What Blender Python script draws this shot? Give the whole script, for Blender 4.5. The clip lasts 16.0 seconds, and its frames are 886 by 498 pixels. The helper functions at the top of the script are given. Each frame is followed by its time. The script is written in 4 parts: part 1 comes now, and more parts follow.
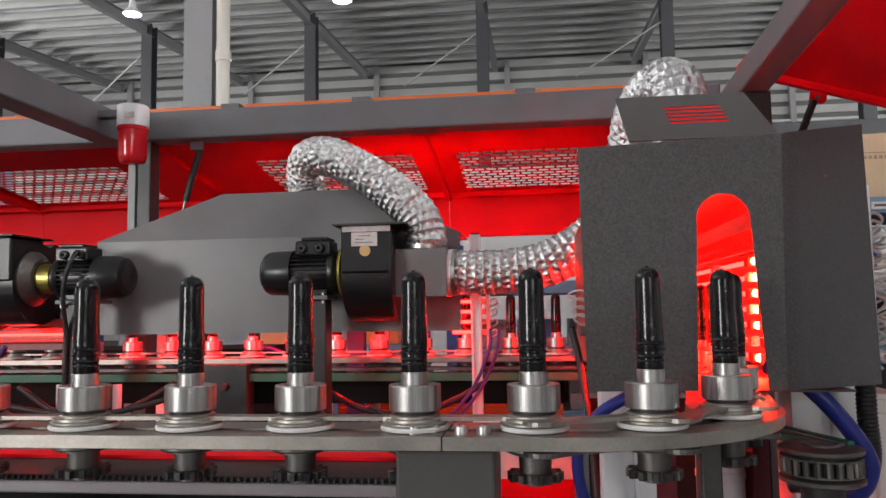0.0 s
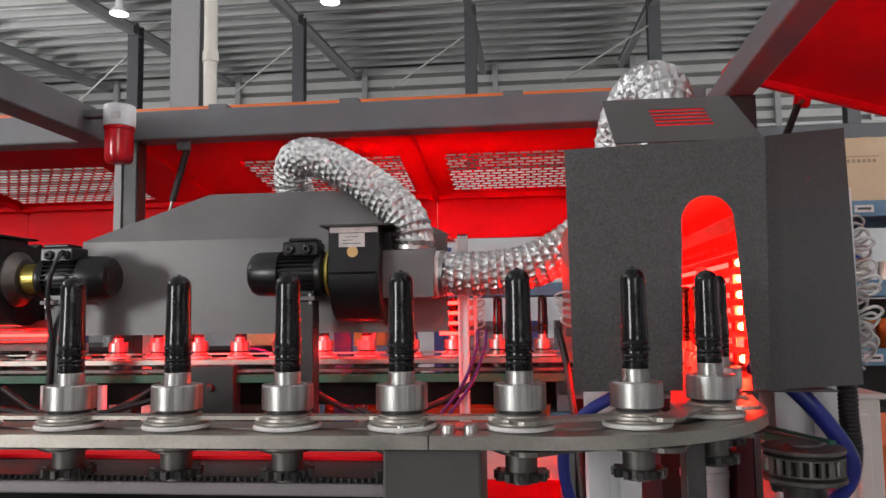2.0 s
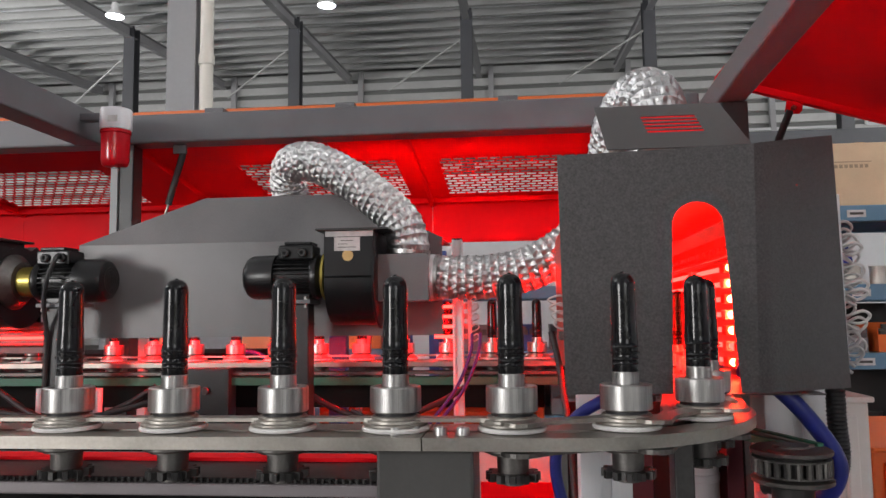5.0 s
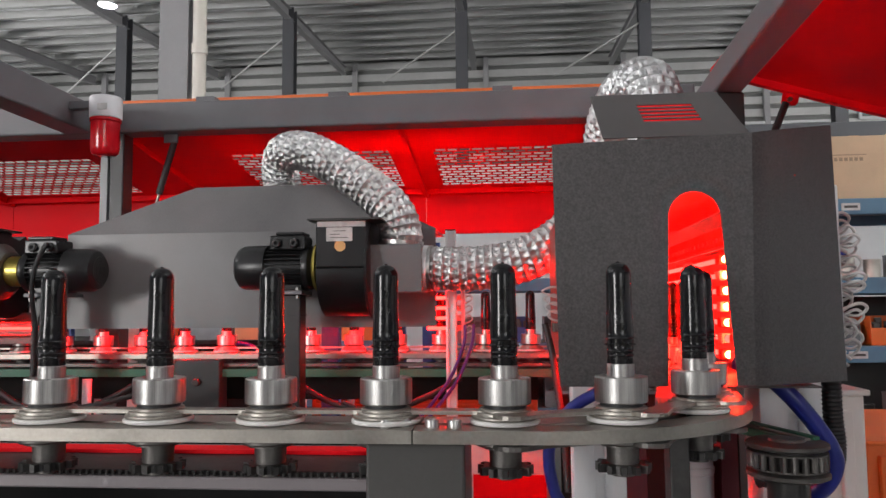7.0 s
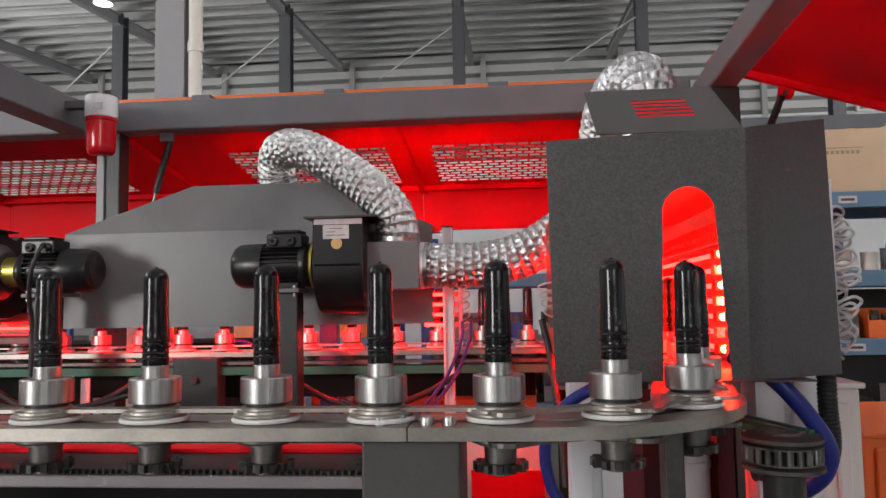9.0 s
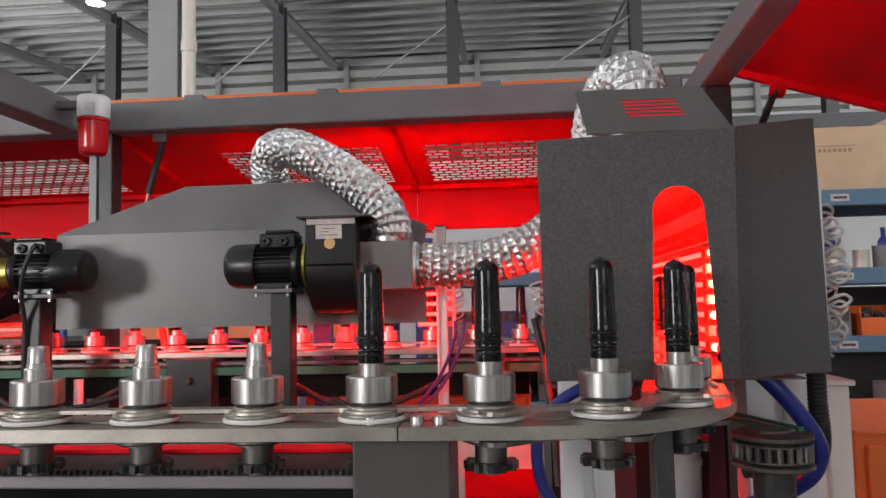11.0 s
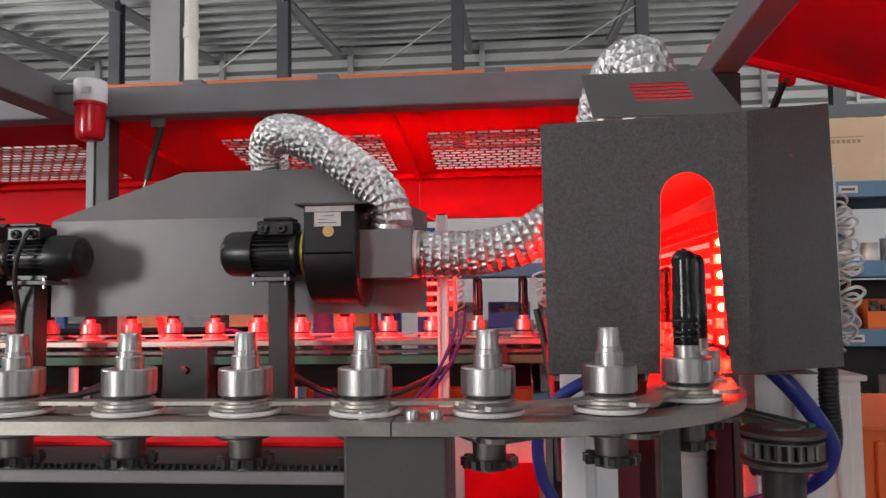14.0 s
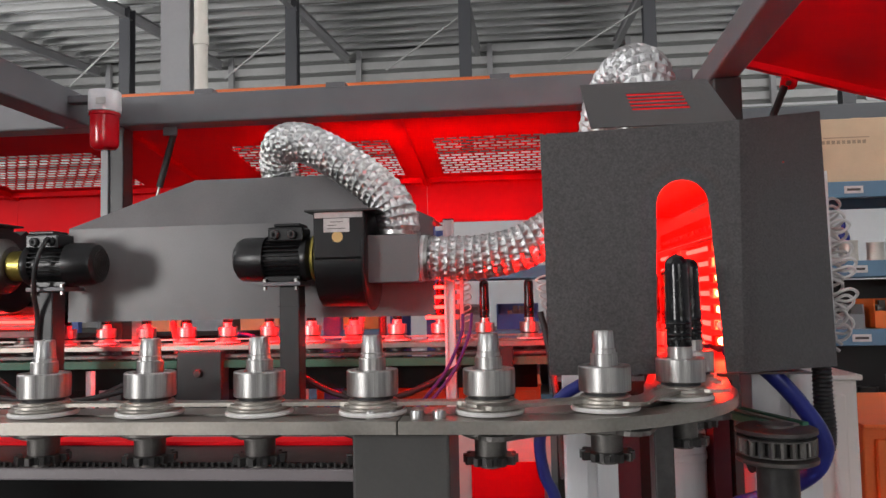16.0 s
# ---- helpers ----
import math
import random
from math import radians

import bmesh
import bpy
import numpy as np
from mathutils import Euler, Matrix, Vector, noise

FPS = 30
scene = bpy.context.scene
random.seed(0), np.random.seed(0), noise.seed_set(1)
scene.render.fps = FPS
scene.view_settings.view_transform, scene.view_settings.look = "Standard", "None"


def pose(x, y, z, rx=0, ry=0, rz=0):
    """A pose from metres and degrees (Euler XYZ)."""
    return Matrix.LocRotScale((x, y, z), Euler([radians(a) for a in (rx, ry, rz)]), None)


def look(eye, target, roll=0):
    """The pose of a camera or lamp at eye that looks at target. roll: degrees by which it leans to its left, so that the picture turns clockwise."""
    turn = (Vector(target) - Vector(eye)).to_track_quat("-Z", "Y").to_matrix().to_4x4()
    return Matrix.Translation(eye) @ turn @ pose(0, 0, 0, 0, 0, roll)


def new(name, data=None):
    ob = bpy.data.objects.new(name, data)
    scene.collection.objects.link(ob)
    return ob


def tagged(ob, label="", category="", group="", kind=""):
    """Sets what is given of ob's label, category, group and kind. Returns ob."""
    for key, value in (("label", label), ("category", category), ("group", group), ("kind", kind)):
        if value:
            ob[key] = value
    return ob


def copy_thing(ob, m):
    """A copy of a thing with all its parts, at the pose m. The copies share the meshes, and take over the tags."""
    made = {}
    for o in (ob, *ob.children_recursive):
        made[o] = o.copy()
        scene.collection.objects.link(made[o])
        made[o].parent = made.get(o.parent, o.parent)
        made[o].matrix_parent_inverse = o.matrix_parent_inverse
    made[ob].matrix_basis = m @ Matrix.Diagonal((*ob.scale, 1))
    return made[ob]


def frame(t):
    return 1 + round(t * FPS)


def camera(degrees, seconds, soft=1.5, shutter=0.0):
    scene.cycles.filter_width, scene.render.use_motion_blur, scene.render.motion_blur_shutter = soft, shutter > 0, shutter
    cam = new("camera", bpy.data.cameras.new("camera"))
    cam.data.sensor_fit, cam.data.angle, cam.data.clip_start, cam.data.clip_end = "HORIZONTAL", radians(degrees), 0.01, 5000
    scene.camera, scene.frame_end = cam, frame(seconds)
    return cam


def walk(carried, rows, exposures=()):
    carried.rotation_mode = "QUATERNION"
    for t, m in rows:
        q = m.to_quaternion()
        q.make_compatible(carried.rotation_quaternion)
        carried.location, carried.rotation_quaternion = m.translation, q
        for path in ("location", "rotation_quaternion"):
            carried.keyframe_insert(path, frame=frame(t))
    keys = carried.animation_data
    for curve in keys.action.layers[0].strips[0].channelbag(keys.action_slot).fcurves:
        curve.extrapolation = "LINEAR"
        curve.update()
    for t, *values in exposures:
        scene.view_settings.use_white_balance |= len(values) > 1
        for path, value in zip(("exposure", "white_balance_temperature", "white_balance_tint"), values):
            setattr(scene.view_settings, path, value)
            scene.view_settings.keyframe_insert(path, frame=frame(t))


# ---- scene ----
cam = camera(61.3, 16.0, 1.5, 0.5)
PATH = [
    (0, (0.618, -0.966, 1.276), (0.37, 1.012, 1.442), -0.9),
    (0.5, (0.626, -0.97, 1.274), (0.373, 1.006, 1.446), -1.0),
    (1, (0.635, -0.969, 1.275), (0.393, 1.009, 1.446), -1.0),
    (1.5, (0.627, -0.968, 1.273), (0.4, 1.012, 1.444), -0.9),
    (2, (0.619, -0.971, 1.273), (0.404, 1.01, 1.444), -0.8),
    (2.5, (0.62, -0.977, 1.273), (0.409, 1.004, 1.445), -0.8),
    (3, (0.624, -0.985, 1.275), (0.414, 0.996, 1.453), -0.9),
    (3.5, (0.626, -0.986, 1.275), (0.416, 0.995, 1.457), -0.8),
    (4, (0.623, -0.991, 1.275), (0.412, 0.989, 1.459), -0.8),
    (6.5, (0.625, -0.972, 1.271), (0.437, 1.012, 1.435), -0.5),
    (7, (0.624, -0.965, 1.271), (0.436, 1.02, 1.43), -0.5),
    (7.5, (0.624, -0.963, 1.271), (0.433, 1.022, 1.426), -0.6),
    (8, (0.626, -0.968, 1.273), (0.436, 1.017, 1.425), -0.7),
    (8.5, (0.629, -0.969, 1.273), (0.442, 1.016, 1.423), -0.9),
    (9, (0.631, -0.967, 1.273), (0.446, 1.018, 1.421), -1.0),
    (11.5, (0.639, -0.97, 1.274), (0.47, 1.017, 1.419), -1.2),
    (12, (0.64, -0.967, 1.274), (0.473, 1.02, 1.422), -1.1),
    (12.5, (0.642, -0.963, 1.274), (0.474, 1.025, 1.421), -1.0),
    (13, (0.644, -0.951, 1.274), (0.474, 1.037, 1.413), -0.9),
    (13.5, (0.645, -0.93, 1.272), (0.471, 1.058, 1.4), -0.9),
    (14, (0.641, -0.922, 1.272), (0.459, 1.066, 1.392), -0.8),
    (14.5, (0.633, -0.94, 1.275), (0.443, 1.048, 1.391), -0.7),
    (15, (0.636, -0.962, 1.275), (0.439, 1.025, 1.392), -0.8),
    (15.5, (0.657, -0.973, 1.277), (0.452, 1.013, 1.4), -1.1),
    (16, (0.655, -0.972, 1.277), (0.448, 1.014, 1.402), -1.2),
]
walk(cam, [(t, look(eye, target, roll)) for t, eye, target, roll in PATH])
# ---- light ----
world = bpy.data.worlds.new("world")
scene.world = world
world.use_nodes = True
sky = world.node_tree.nodes.new("ShaderNodeTexSky")
sky.sky_type = 'NISHITA'
sky.sun_disc = False
sky.sun_elevation, sky.sun_rotation = radians(35), radians(200)
world.node_tree.links.new(sky.outputs[0], world.node_tree.nodes["Background"].inputs[0])
world.node_tree.nodes["Background"].inputs[1].default_value = 0.05


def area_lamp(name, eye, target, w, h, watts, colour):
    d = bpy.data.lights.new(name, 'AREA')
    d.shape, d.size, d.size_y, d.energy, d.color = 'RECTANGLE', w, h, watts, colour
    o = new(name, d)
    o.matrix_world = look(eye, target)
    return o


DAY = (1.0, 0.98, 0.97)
# door daylight is the key light; the other three are added, unseen fill lamps
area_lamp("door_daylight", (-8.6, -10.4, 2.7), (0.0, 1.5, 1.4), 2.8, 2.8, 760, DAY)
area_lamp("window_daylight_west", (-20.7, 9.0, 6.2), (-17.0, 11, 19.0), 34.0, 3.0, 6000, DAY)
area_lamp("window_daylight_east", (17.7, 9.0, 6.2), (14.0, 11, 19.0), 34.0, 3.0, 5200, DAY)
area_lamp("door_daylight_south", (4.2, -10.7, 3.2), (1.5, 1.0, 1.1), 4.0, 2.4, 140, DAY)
scene.view_settings.exposure = -0.12

# ---- materials ----


def mat(name, colour, rough=0.5, metal=0.0, vary=0.15, scale=18.0, fine=160.0, bump=0.05, coat=0.0, dirt=None, stretch=None, spec=0.5):
    """A node material with broad stains, fine grain and a slight relief."""
    m = bpy.data.materials.new(name)
    m.use_nodes = True
    nt = m.node_tree
    b = nt.nodes["Principled BSDF"]
    co = nt.nodes.new("ShaderNodeTexCoord")
    src = co.outputs["Object"]
    if stretch:
        mp = nt.nodes.new("ShaderNodeMapping")
        mp.inputs["Scale"].default_value = stretch
        nt.links.new(src, mp.inputs["Vector"])
        src = mp.outputs["Vector"]
    n1, n2 = nt.nodes.new("ShaderNodeTexNoise"), nt.nodes.new("ShaderNodeTexNoise")
    n1.inputs["Scale"].default_value, n1.inputs["Detail"].default_value = scale, 5
    n2.inputs["Scale"].default_value, n2.inputs["Detail"].default_value = fine, 3
    for n in (n1, n2):
        nt.links.new(src, n.inputs["Vector"])
    add = nt.nodes.new("ShaderNodeMath")
    add.operation = 'MULTIPLY_ADD'
    add.inputs[1].default_value, add.inputs[2].default_value = 0.35, 0.0
    nt.links.new(n2.outputs["Fac"], add.inputs[0])
    nt.links.new(n1.outputs["Fac"], add.inputs[2])
    ramp = nt.nodes.new("ShaderNodeMapRange")
    ramp.inputs["From Min"].default_value, ramp.inputs["From Max"].default_value = 0.35, 1.0
    nt.links.new(add.outputs[0], ramp.inputs["Value"])
    mix = nt.nodes.new("ShaderNodeMix")
    mix.data_type = 'RGBA'
    lo = dirt or tuple(c * (1 - vary) for c in colour)
    hi = tuple(min(1, c * (1 + vary)) for c in colour)
    mix.inputs[6].default_value, mix.inputs[7].default_value = (*lo, 1), (*hi, 1)
    nt.links.new(ramp.outputs[0], mix.inputs[0])
    nt.links.new(mix.outputs[2], b.inputs["Base Color"])
    rr = nt.nodes.new("ShaderNodeMapRange")
    rr.inputs["To Min"].default_value, rr.inputs["To Max"].default_value = max(0.02, rough * 0.8), min(1, rough * 1.25)
    nt.links.new(n1.outputs["Fac"], rr.inputs["Value"])
    nt.links.new(rr.outputs[0], b.inputs["Roughness"])
    b.inputs["Metallic"].default_value = metal
    b.inputs["Coat Weight"].default_value = coat
    b.inputs["Specular IOR Level"].default_value = spec
    if bump:
        bp = nt.nodes.new("ShaderNodeBump")
        bp.inputs["Strength"].default_value, bp.inputs["Distance"].default_value = bump, 0.004
        nt.links.new(n2.outputs["Fac"], bp.inputs["Height"])
        nt.links.new(bp.outputs[0], b.inputs["Normal"])
    return m


def glow(name, colour, strength):
    m = bpy.data.materials.new(name)
    m.use_nodes = True
    b = m.node_tree.nodes["Principled BSDF"]
    b.inputs["Base Color"].default_value = (*colour, 1)
    b.inputs["Emission Color"].default_value = (*colour, 1)
    b.inputs["Emission Strength"].default_value = strength
    return m


STEEL = mat("turned_steel", (0.42, 0.41, 0.40), 0.34, 1.0, 0.5, 150, 620, 0.03, stretch=(1, 1, 0.04))
PLATE = mat("worn_steel_plate", (0.34, 0.317, 0.285), 0.4, 0.9, 0.3, 14, 200, 0.06)
DULL = mat("oiled_steel", (0.135, 0.127, 0.12), 0.45, 0.8, 0.3, 40, 300, 0.1)
BLACKSTEEL = mat("blackened_steel", (0.055, 0.053, 0.052), 0.42, 0.6, 0.3, 40, 200, 0.1)
NYLON = mat("white_nylon", (0.74, 0.72, 0.70), 0.5, 0, 0.12, 40, 200, 0.03)
PREFORM = mat("glossy_black_plastic", (0.008, 0.008, 0.009), 0.15, 0, 0.2, 20, 200, 0.0, coat=0.0, spec=0.3)
GREYPAINT = mat("dark_grey_powder_coat", (0.155, 0.150, 0.152), 0.34, 0, 0.30, 3.2, 260, 0.10)
HOODPAINT = mat("charcoal_hammered_powder_coat", (0.069, 0.062, 0.063), 0.33, 0, 0.6, 260, 900, 0.22)
BEAMPAINT = mat("slate_grey_beam_paint", (0.135, 0.135, 0.145), 0.4, 0, 0.15, 6, 200, 0.08)
BLOCKPAINT = mat("dark_grey_block_paint", (0.066, 0.063, 0.060), 0.42, 0, 0.15, 7, 200, 0.08)
POSTPAINT = mat("black_grey_post_paint", (0.024, 0.023, 0.024), 0.4, 0, 0.15, 8, 200, 0.06)
BLACKPAINT = mat("gloss_black_enamel", (0.010, 0.010, 0.011), 0.30, 0, 0.2, 12, 120, 0.04, spec=0.4)
# near-black that stands in for the shade under and behind the oven
SHADEBLACK = mat("matt_shade_black", (0.008, 0.008, 0.008), 0.8, 0, 0.3, 9, 120, 0.05, spec=0.2)
RED = mat("red_lid_paint", (0.90, 0.003, 0.012), 0.55, 0, 0.08, 4, 150, 0.04, spec=0.15)
# shaded copy of the lid red, for the panels below the rail
SHADERED = mat("shaded_red_paint", (0.10, 0.004, 0.012), 0.5, 0, 0.2, 6, 150, 0.05)
REDLENS = mat("red_beacon_lens", (0.50, 0.005, 0.012), 0.16, 0, 0.1, 8, 60, 0.0, coat=0.0)
FOIL = mat("crumpled_aluminium_foil", (0.60, 0.60, 0.605), 0.33, 1.0, 0.15, 25, 110, 0.9)
ALU = mat("anodised_aluminium", (0.82, 0.82, 0.83), 0.42, 0.1, 0.08, 8, 300, 0.03, stretch=(1, 1, 0.1))
BRASS = mat("yellow_passivated_zinc", (0.50, 0.40, 0.10), 0.3, 0.85, 0.25, 30, 200, 0.05)
GREEN = mat("green_guide_plastic", (0.035, 0.15, 0.09), 0.5, 0, 0.2, 12, 200, 0.05)
RUBBER = mat("black_rubber", (0.02, 0.02, 0.021), 0.5, 0, 0.2, 20, 200, 0.08)
BLUEHOSE = mat("blue_pneumatic_hose", (0.02, 0.03, 0.25), 0.3, 0, 0.15, 15, 150, 0.04)
PURPLE = mat("violet_pneumatic_hose", (0.085, 0.025, 0.19), 0.32, 0, 0.15, 15, 150, 0.03)
WIRE = mat("white_sleeved_wire", (0.60, 0.58, 0.57), 0.5, 0, 0.12, 30, 200, 0.06)
LABEL = mat("worn_paper_label", (0.55, 0.53, 0.52), 0.5, 0, 0.25, 40, 200, 0.02)
INK = mat("dark_print", (0.06, 0.055, 0.05), 0.6, 0, 0.1)
OCHRE = mat("ochre_sticker", (0.65, 0.42, 0.16), 0.5, 0, 0.15)
CREAM = mat("cream_cabinet_enamel", (0.86, 0.79, 0.75), 0.4, 0, 0.06, 4, 150, 0.04)
ORANGE = mat("orange_enamel", (0.75, 0.15, 0.025), 0.4, 0, 0.1, 5, 150, 0.04)
CARTON = mat("brown_cardboard", (0.56, 0.42, 0.28), 0.75, 0, 0.12, 6, 160, 0.1)
RACKBLUE = mat("blue_rack_paint", (0.10, 0.20, 0.30), 0.45, 0, 0.12, 5, 150, 0.05)
RACKPOST = mat("royal_blue_post_paint", (0.035, 0.07, 0.24), 0.45, 0, 0.12, 5, 150, 0.05)
TIN = mat("pale_tin", (0.55, 0.52, 0.47), 0.35, 0.6, 0.15)
GREYBIN = mat("grey_plastic_bin", (0.20, 0.20, 0.21), 0.5, 0, 0.15)
ROOF = mat("galvanised_roof_sheet", (0.80, 0.81, 0.82), 0.55, 0.0, 0.10, 0.6, 8, 0.02)
PURLIN = mat("galvanised_purlin", (0.50, 0.505, 0.50), 0.5, 0.1, 0.15, 1, 10, 0.02)
COLUMN = mat("dark_grey_column_paint", (0.085, 0.088, 0.098), 0.5, 0, 0.12, 1, 20, 0.03)
RAFTER = mat("pale_grey_rafter_paint", (0.36, 0.36, 0.37), 0.5, 0, 0.12, 1, 20, 0.03)
PIPE = mat("cream_downpipe", (0.66, 0.63, 0.57), 0.45, 0, 0.08, 3, 40, 0.02)
# darkened so that the gaps between the cladding bands read as shadow
FARWALL = mat("shaded_wall_gap", (0.16, 0.165, 0.16), 0.55, 0, 0.1, 0.7, 12, 0.03)
WALL = mat("white_wall_cladding", (0.62, 0.63, 0.64), 0.55, 0, 0.08, 0.7, 12, 0.03)
FLOOR = mat("green_grey_floor_paint", (0.085, 0.092, 0.09), 0.4, 0, 0.2, 0.8, 14, 0.05)
# the lamps' red glow is mixed into the tile and reflector colours
TILE = mat("dark_red_lit_tile", (0.22, 0.035, 0.025), 0.5, 0.2, 0.4, 30, 150, 0.08)
REFLECT = mat("red_lit_reflector", (0.50, 0.06, 0.04), 0.4, 0.5, 0.3, 30, 150, 0.05)
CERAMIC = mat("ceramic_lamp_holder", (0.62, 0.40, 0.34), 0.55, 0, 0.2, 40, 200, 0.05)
LAMPRED = glow("glowing_quartz_tube", (1.0, 0.004, 0.003), 80)
OVENRED = glow("bright_red_quartz_tube", (1.0, 0.001, 0.003), 350)
DIMRED = glow("dim_red_quartz_tube", (1.0, 0.006, 0.006), 32)
LAMPHOT = glow("white_hot_filament", (1.0, 0.10, 0.035), 75)
BAYLIGHT = glow("lit_bay_lamp", (0.92, 0.93, 1.0), 25)

# ---- mesh helpers ----


def bx(bm, x0, x1, y0, y1, z0, z1, bevel=0.0, m=None):
    r = bmesh.ops.create_cube(bm, size=1.0)
    vs = r["verts"]
    for v in vs:
        v.co = Vector((x0 if v.co.x < 0 else x1, y0 if v.co.y < 0 else y1, z0 if v.co.z < 0 else z1))
    if bevel:
        es = list({e for v in vs for e in v.link_edges})
        r = bmesh.ops.bevel(bm, geom=es, offset=bevel, segments=2, affect='EDGES', profile=0.5)
        vs = list({v for f in r["faces"] for v in f.verts} | {v for v in vs if v.is_valid})
    if m is not None:
        for v in vs:
            v.co = m @ v.co
    return vs


def lathe(bm, profile, seg=32, m=None):
    """Turns (radius, height) pairs round z; a zero radius closes the end."""
    m = m or Matrix()
    rings = []
    for r, z in profile:
        if r <= 1e-6:
            rings.append([bm.verts.new(m @ Vector((0, 0, z)))])
        else:
            rings.append([bm.verts.new(m @ Vector((r * math.cos(2 * math.pi * i / seg), r * math.sin(2 * math.pi * i / seg), z))) for i in range(seg)])
    for a, b in zip(rings, rings[1:]):
        for i in range(seg):
            j = (i + 1) % seg
            if len(a) == 1 and len(b) == 1:
                continue
            if len(a) == 1:
                f = (a[0], b[i], b[j])
            elif len(b) == 1:
                f = (a[i], a[j], b[0])
            else:
                f = (a[i], a[j], b[j], b[i])
            bm.faces.new(f)


def smooth_line(pts, n):
    """A Catmull-Rom line through the points, n steps a span."""
    p = [Vector(q) for q in pts]
    p = [2 * p[0] - p[1]] + p + [2 * p[-1] - p[-2]]
    out = []
    for i in range(1, len(p) - 2):
        for k in range(n):
            t = k / n
            out.append(0.5 * (2 * p[i] + (p[i + 1] - p[i - 1]) * t + (2 * p[i - 1] - 5 * p[i] + 4 * p[i + 1] - p[i + 2]) * t * t + (3 * p[i] - p[i - 1] - 3 * p[i + 1] + p[i + 2]) * t ** 3))
    return out + [p[-2]]


def tube(bm, line, radius, seg=10, closed=False):
    """A tube along a line; radius is a number or a function of (step, angle)."""
    n = len(line)
    up, rings = None, []
    for i in range(n):
        if closed:
            d = (line[(i + 1) % n] - line[i - 1]).normalized()
        else:
            d = (line[min(i + 1, n - 1)] - line[max(i - 1, 0)]).normalized()
        if up is None:
            up = d.orthogonal().normalized()
        up = (up - d * up.dot(d)).normalized()
        side = d.cross(up)
        ring = []
        for k in range(seg):
            a = 2 * math.pi * k / seg
            r = radius(i, a) if callable(radius) else radius
            ring.append(bm.verts.new(line[i] + (up * math.cos(a) + side * math.sin(a)) * r))
        rings.append(ring)
    pairs = list(zip(rings, rings[1:])) + ([(rings[-1], rings[0])] if closed else [])
    for a, b in pairs:
        for k in range(seg):
            j = (k + 1) % seg
            bm.faces.new((a[k], a[j], b[j], b[k]))
    if not closed:
        bm.faces.new(rings[0][::-1])
        bm.faces.new(rings[-1])


def prism(bm, outline, d, m=None):
    """Pushes a flat outline, given as (x, z) pairs, by d along y."""
    m = m or Matrix()
    a = [bm.verts.new(m @ Vector((x, 0, z))) for x, z in outline]
    b = [bm.verts.new(m @ Vector((x, d, z))) for x, z in outline]
    bm.faces.new(a)
    bm.faces.new(b[::-1])
    n = len(a)
    for i in range(n):
        bm.faces.new((a[i], b[i], b[(i + 1) % n], a[(i + 1) % n]))


def grid_plate(bm, xs, ys, holes, th, m=None):
    """One flat sheet on a grid of lines, with some cells left open, th thick below z = 0."""
    m = m or Matrix()
    top = [[bm.verts.new(m @ Vector((x, y, 0))) for y in ys] for x in xs]
    low = [[bm.verts.new(m @ Vector((x, y, -th))) for y in ys] for x in xs]
    nx, ny = len(xs) - 1, len(ys) - 1

    def solid(i, j):
        return 0 <= i < nx and 0 <= j < ny and (i, j) not in holes
    for i in range(nx):
        for j in range(ny):
            if not solid(i, j):
                continue
            bm.faces.new((top[i][j], top[i + 1][j], top[i + 1][j + 1], top[i][j + 1]))
            bm.faces.new((low[i][j], low[i][j + 1], low[i + 1][j + 1], low[i + 1][j]))
            for (p, q), n in ((((i, j), (i + 1, j)), (i, j - 1)), (((i, j + 1), (i + 1, j + 1)), (i, j + 1)), (((i, j), (i, j + 1)), (i - 1, j)), (((i + 1, j), (i + 1, j + 1)), (i + 1, j))):
                if not solid(*n):
                    bm.faces.new((top[p[0]][p[1]], top[q[0]][q[1]], low[q[0]][q[1]], low[p[0]][p[1]]))


def bent_wall(bm, line, z0, z1, th):
    """A thin upright sheet bent along (x, y) corners, in one piece."""
    n = len(line)
    cx, cy = sum(p[0] for p in line) / n, sum(p[1] for p in line) / n
    inner = [(x + math.copysign(th, cx - x), y + math.copysign(th, cy - y)) for x, y in line]
    rows = [[bm.verts.new((*p, z0)), bm.verts.new((*p, z1)), bm.verts.new((*q, z1)), bm.verts.new((*q, z0))] for p, q in zip(line, inner)]
    for p, q in zip(rows, rows[1:]):
        for k in range(4):
            bm.faces.new((p[k], p[(k + 1) % 4], q[(k + 1) % 4], q[k]))
    bm.faces.new(rows[0])
    bm.faces.new(rows[-1])


def part(name, bm, material, parent=None, label="", smooth=None):
    """Links a bmesh as one mesh object under a thing or a part."""
    bmesh.ops.recalc_face_normals(bm, faces=bm.faces)
    me = bpy.data.meshes.new(name)
    bm.to_mesh(me)
    bm.free()
    me.materials.append(material)
    if smooth:
        for p in me.polygons:
            p.use_smooth = True
        me.set_sharp_from_angle(angle=radians(smooth))
    ob = new(name, me)
    if parent:
        ob.parent = parent
    if label:
        ob["label"] = label
    return ob


def thing(name, label, category, group="", at=None):
    ob = new(name)
    ob.empty_display_size = 0.05
    if at is not None:
        ob.matrix_world = at
    return tagged(ob, label, category, group)


def box_part(name, dims, material, parent=None, label="", bevel=0.002):
    bm = bmesh.new()
    bx(bm, *dims, bevel)
    return part(name, bm, material, parent, label)


def bolt(bm, x, y, z, r=0.006, h=0.005, m=None):
    mm = (m or Matrix()) @ Matrix.Translation((x, y, z))
    lathe(bm, [(0, 0), (r, 0), (r, h * 0.8), (r * 0.85, h), (0, h)], 6, mm)


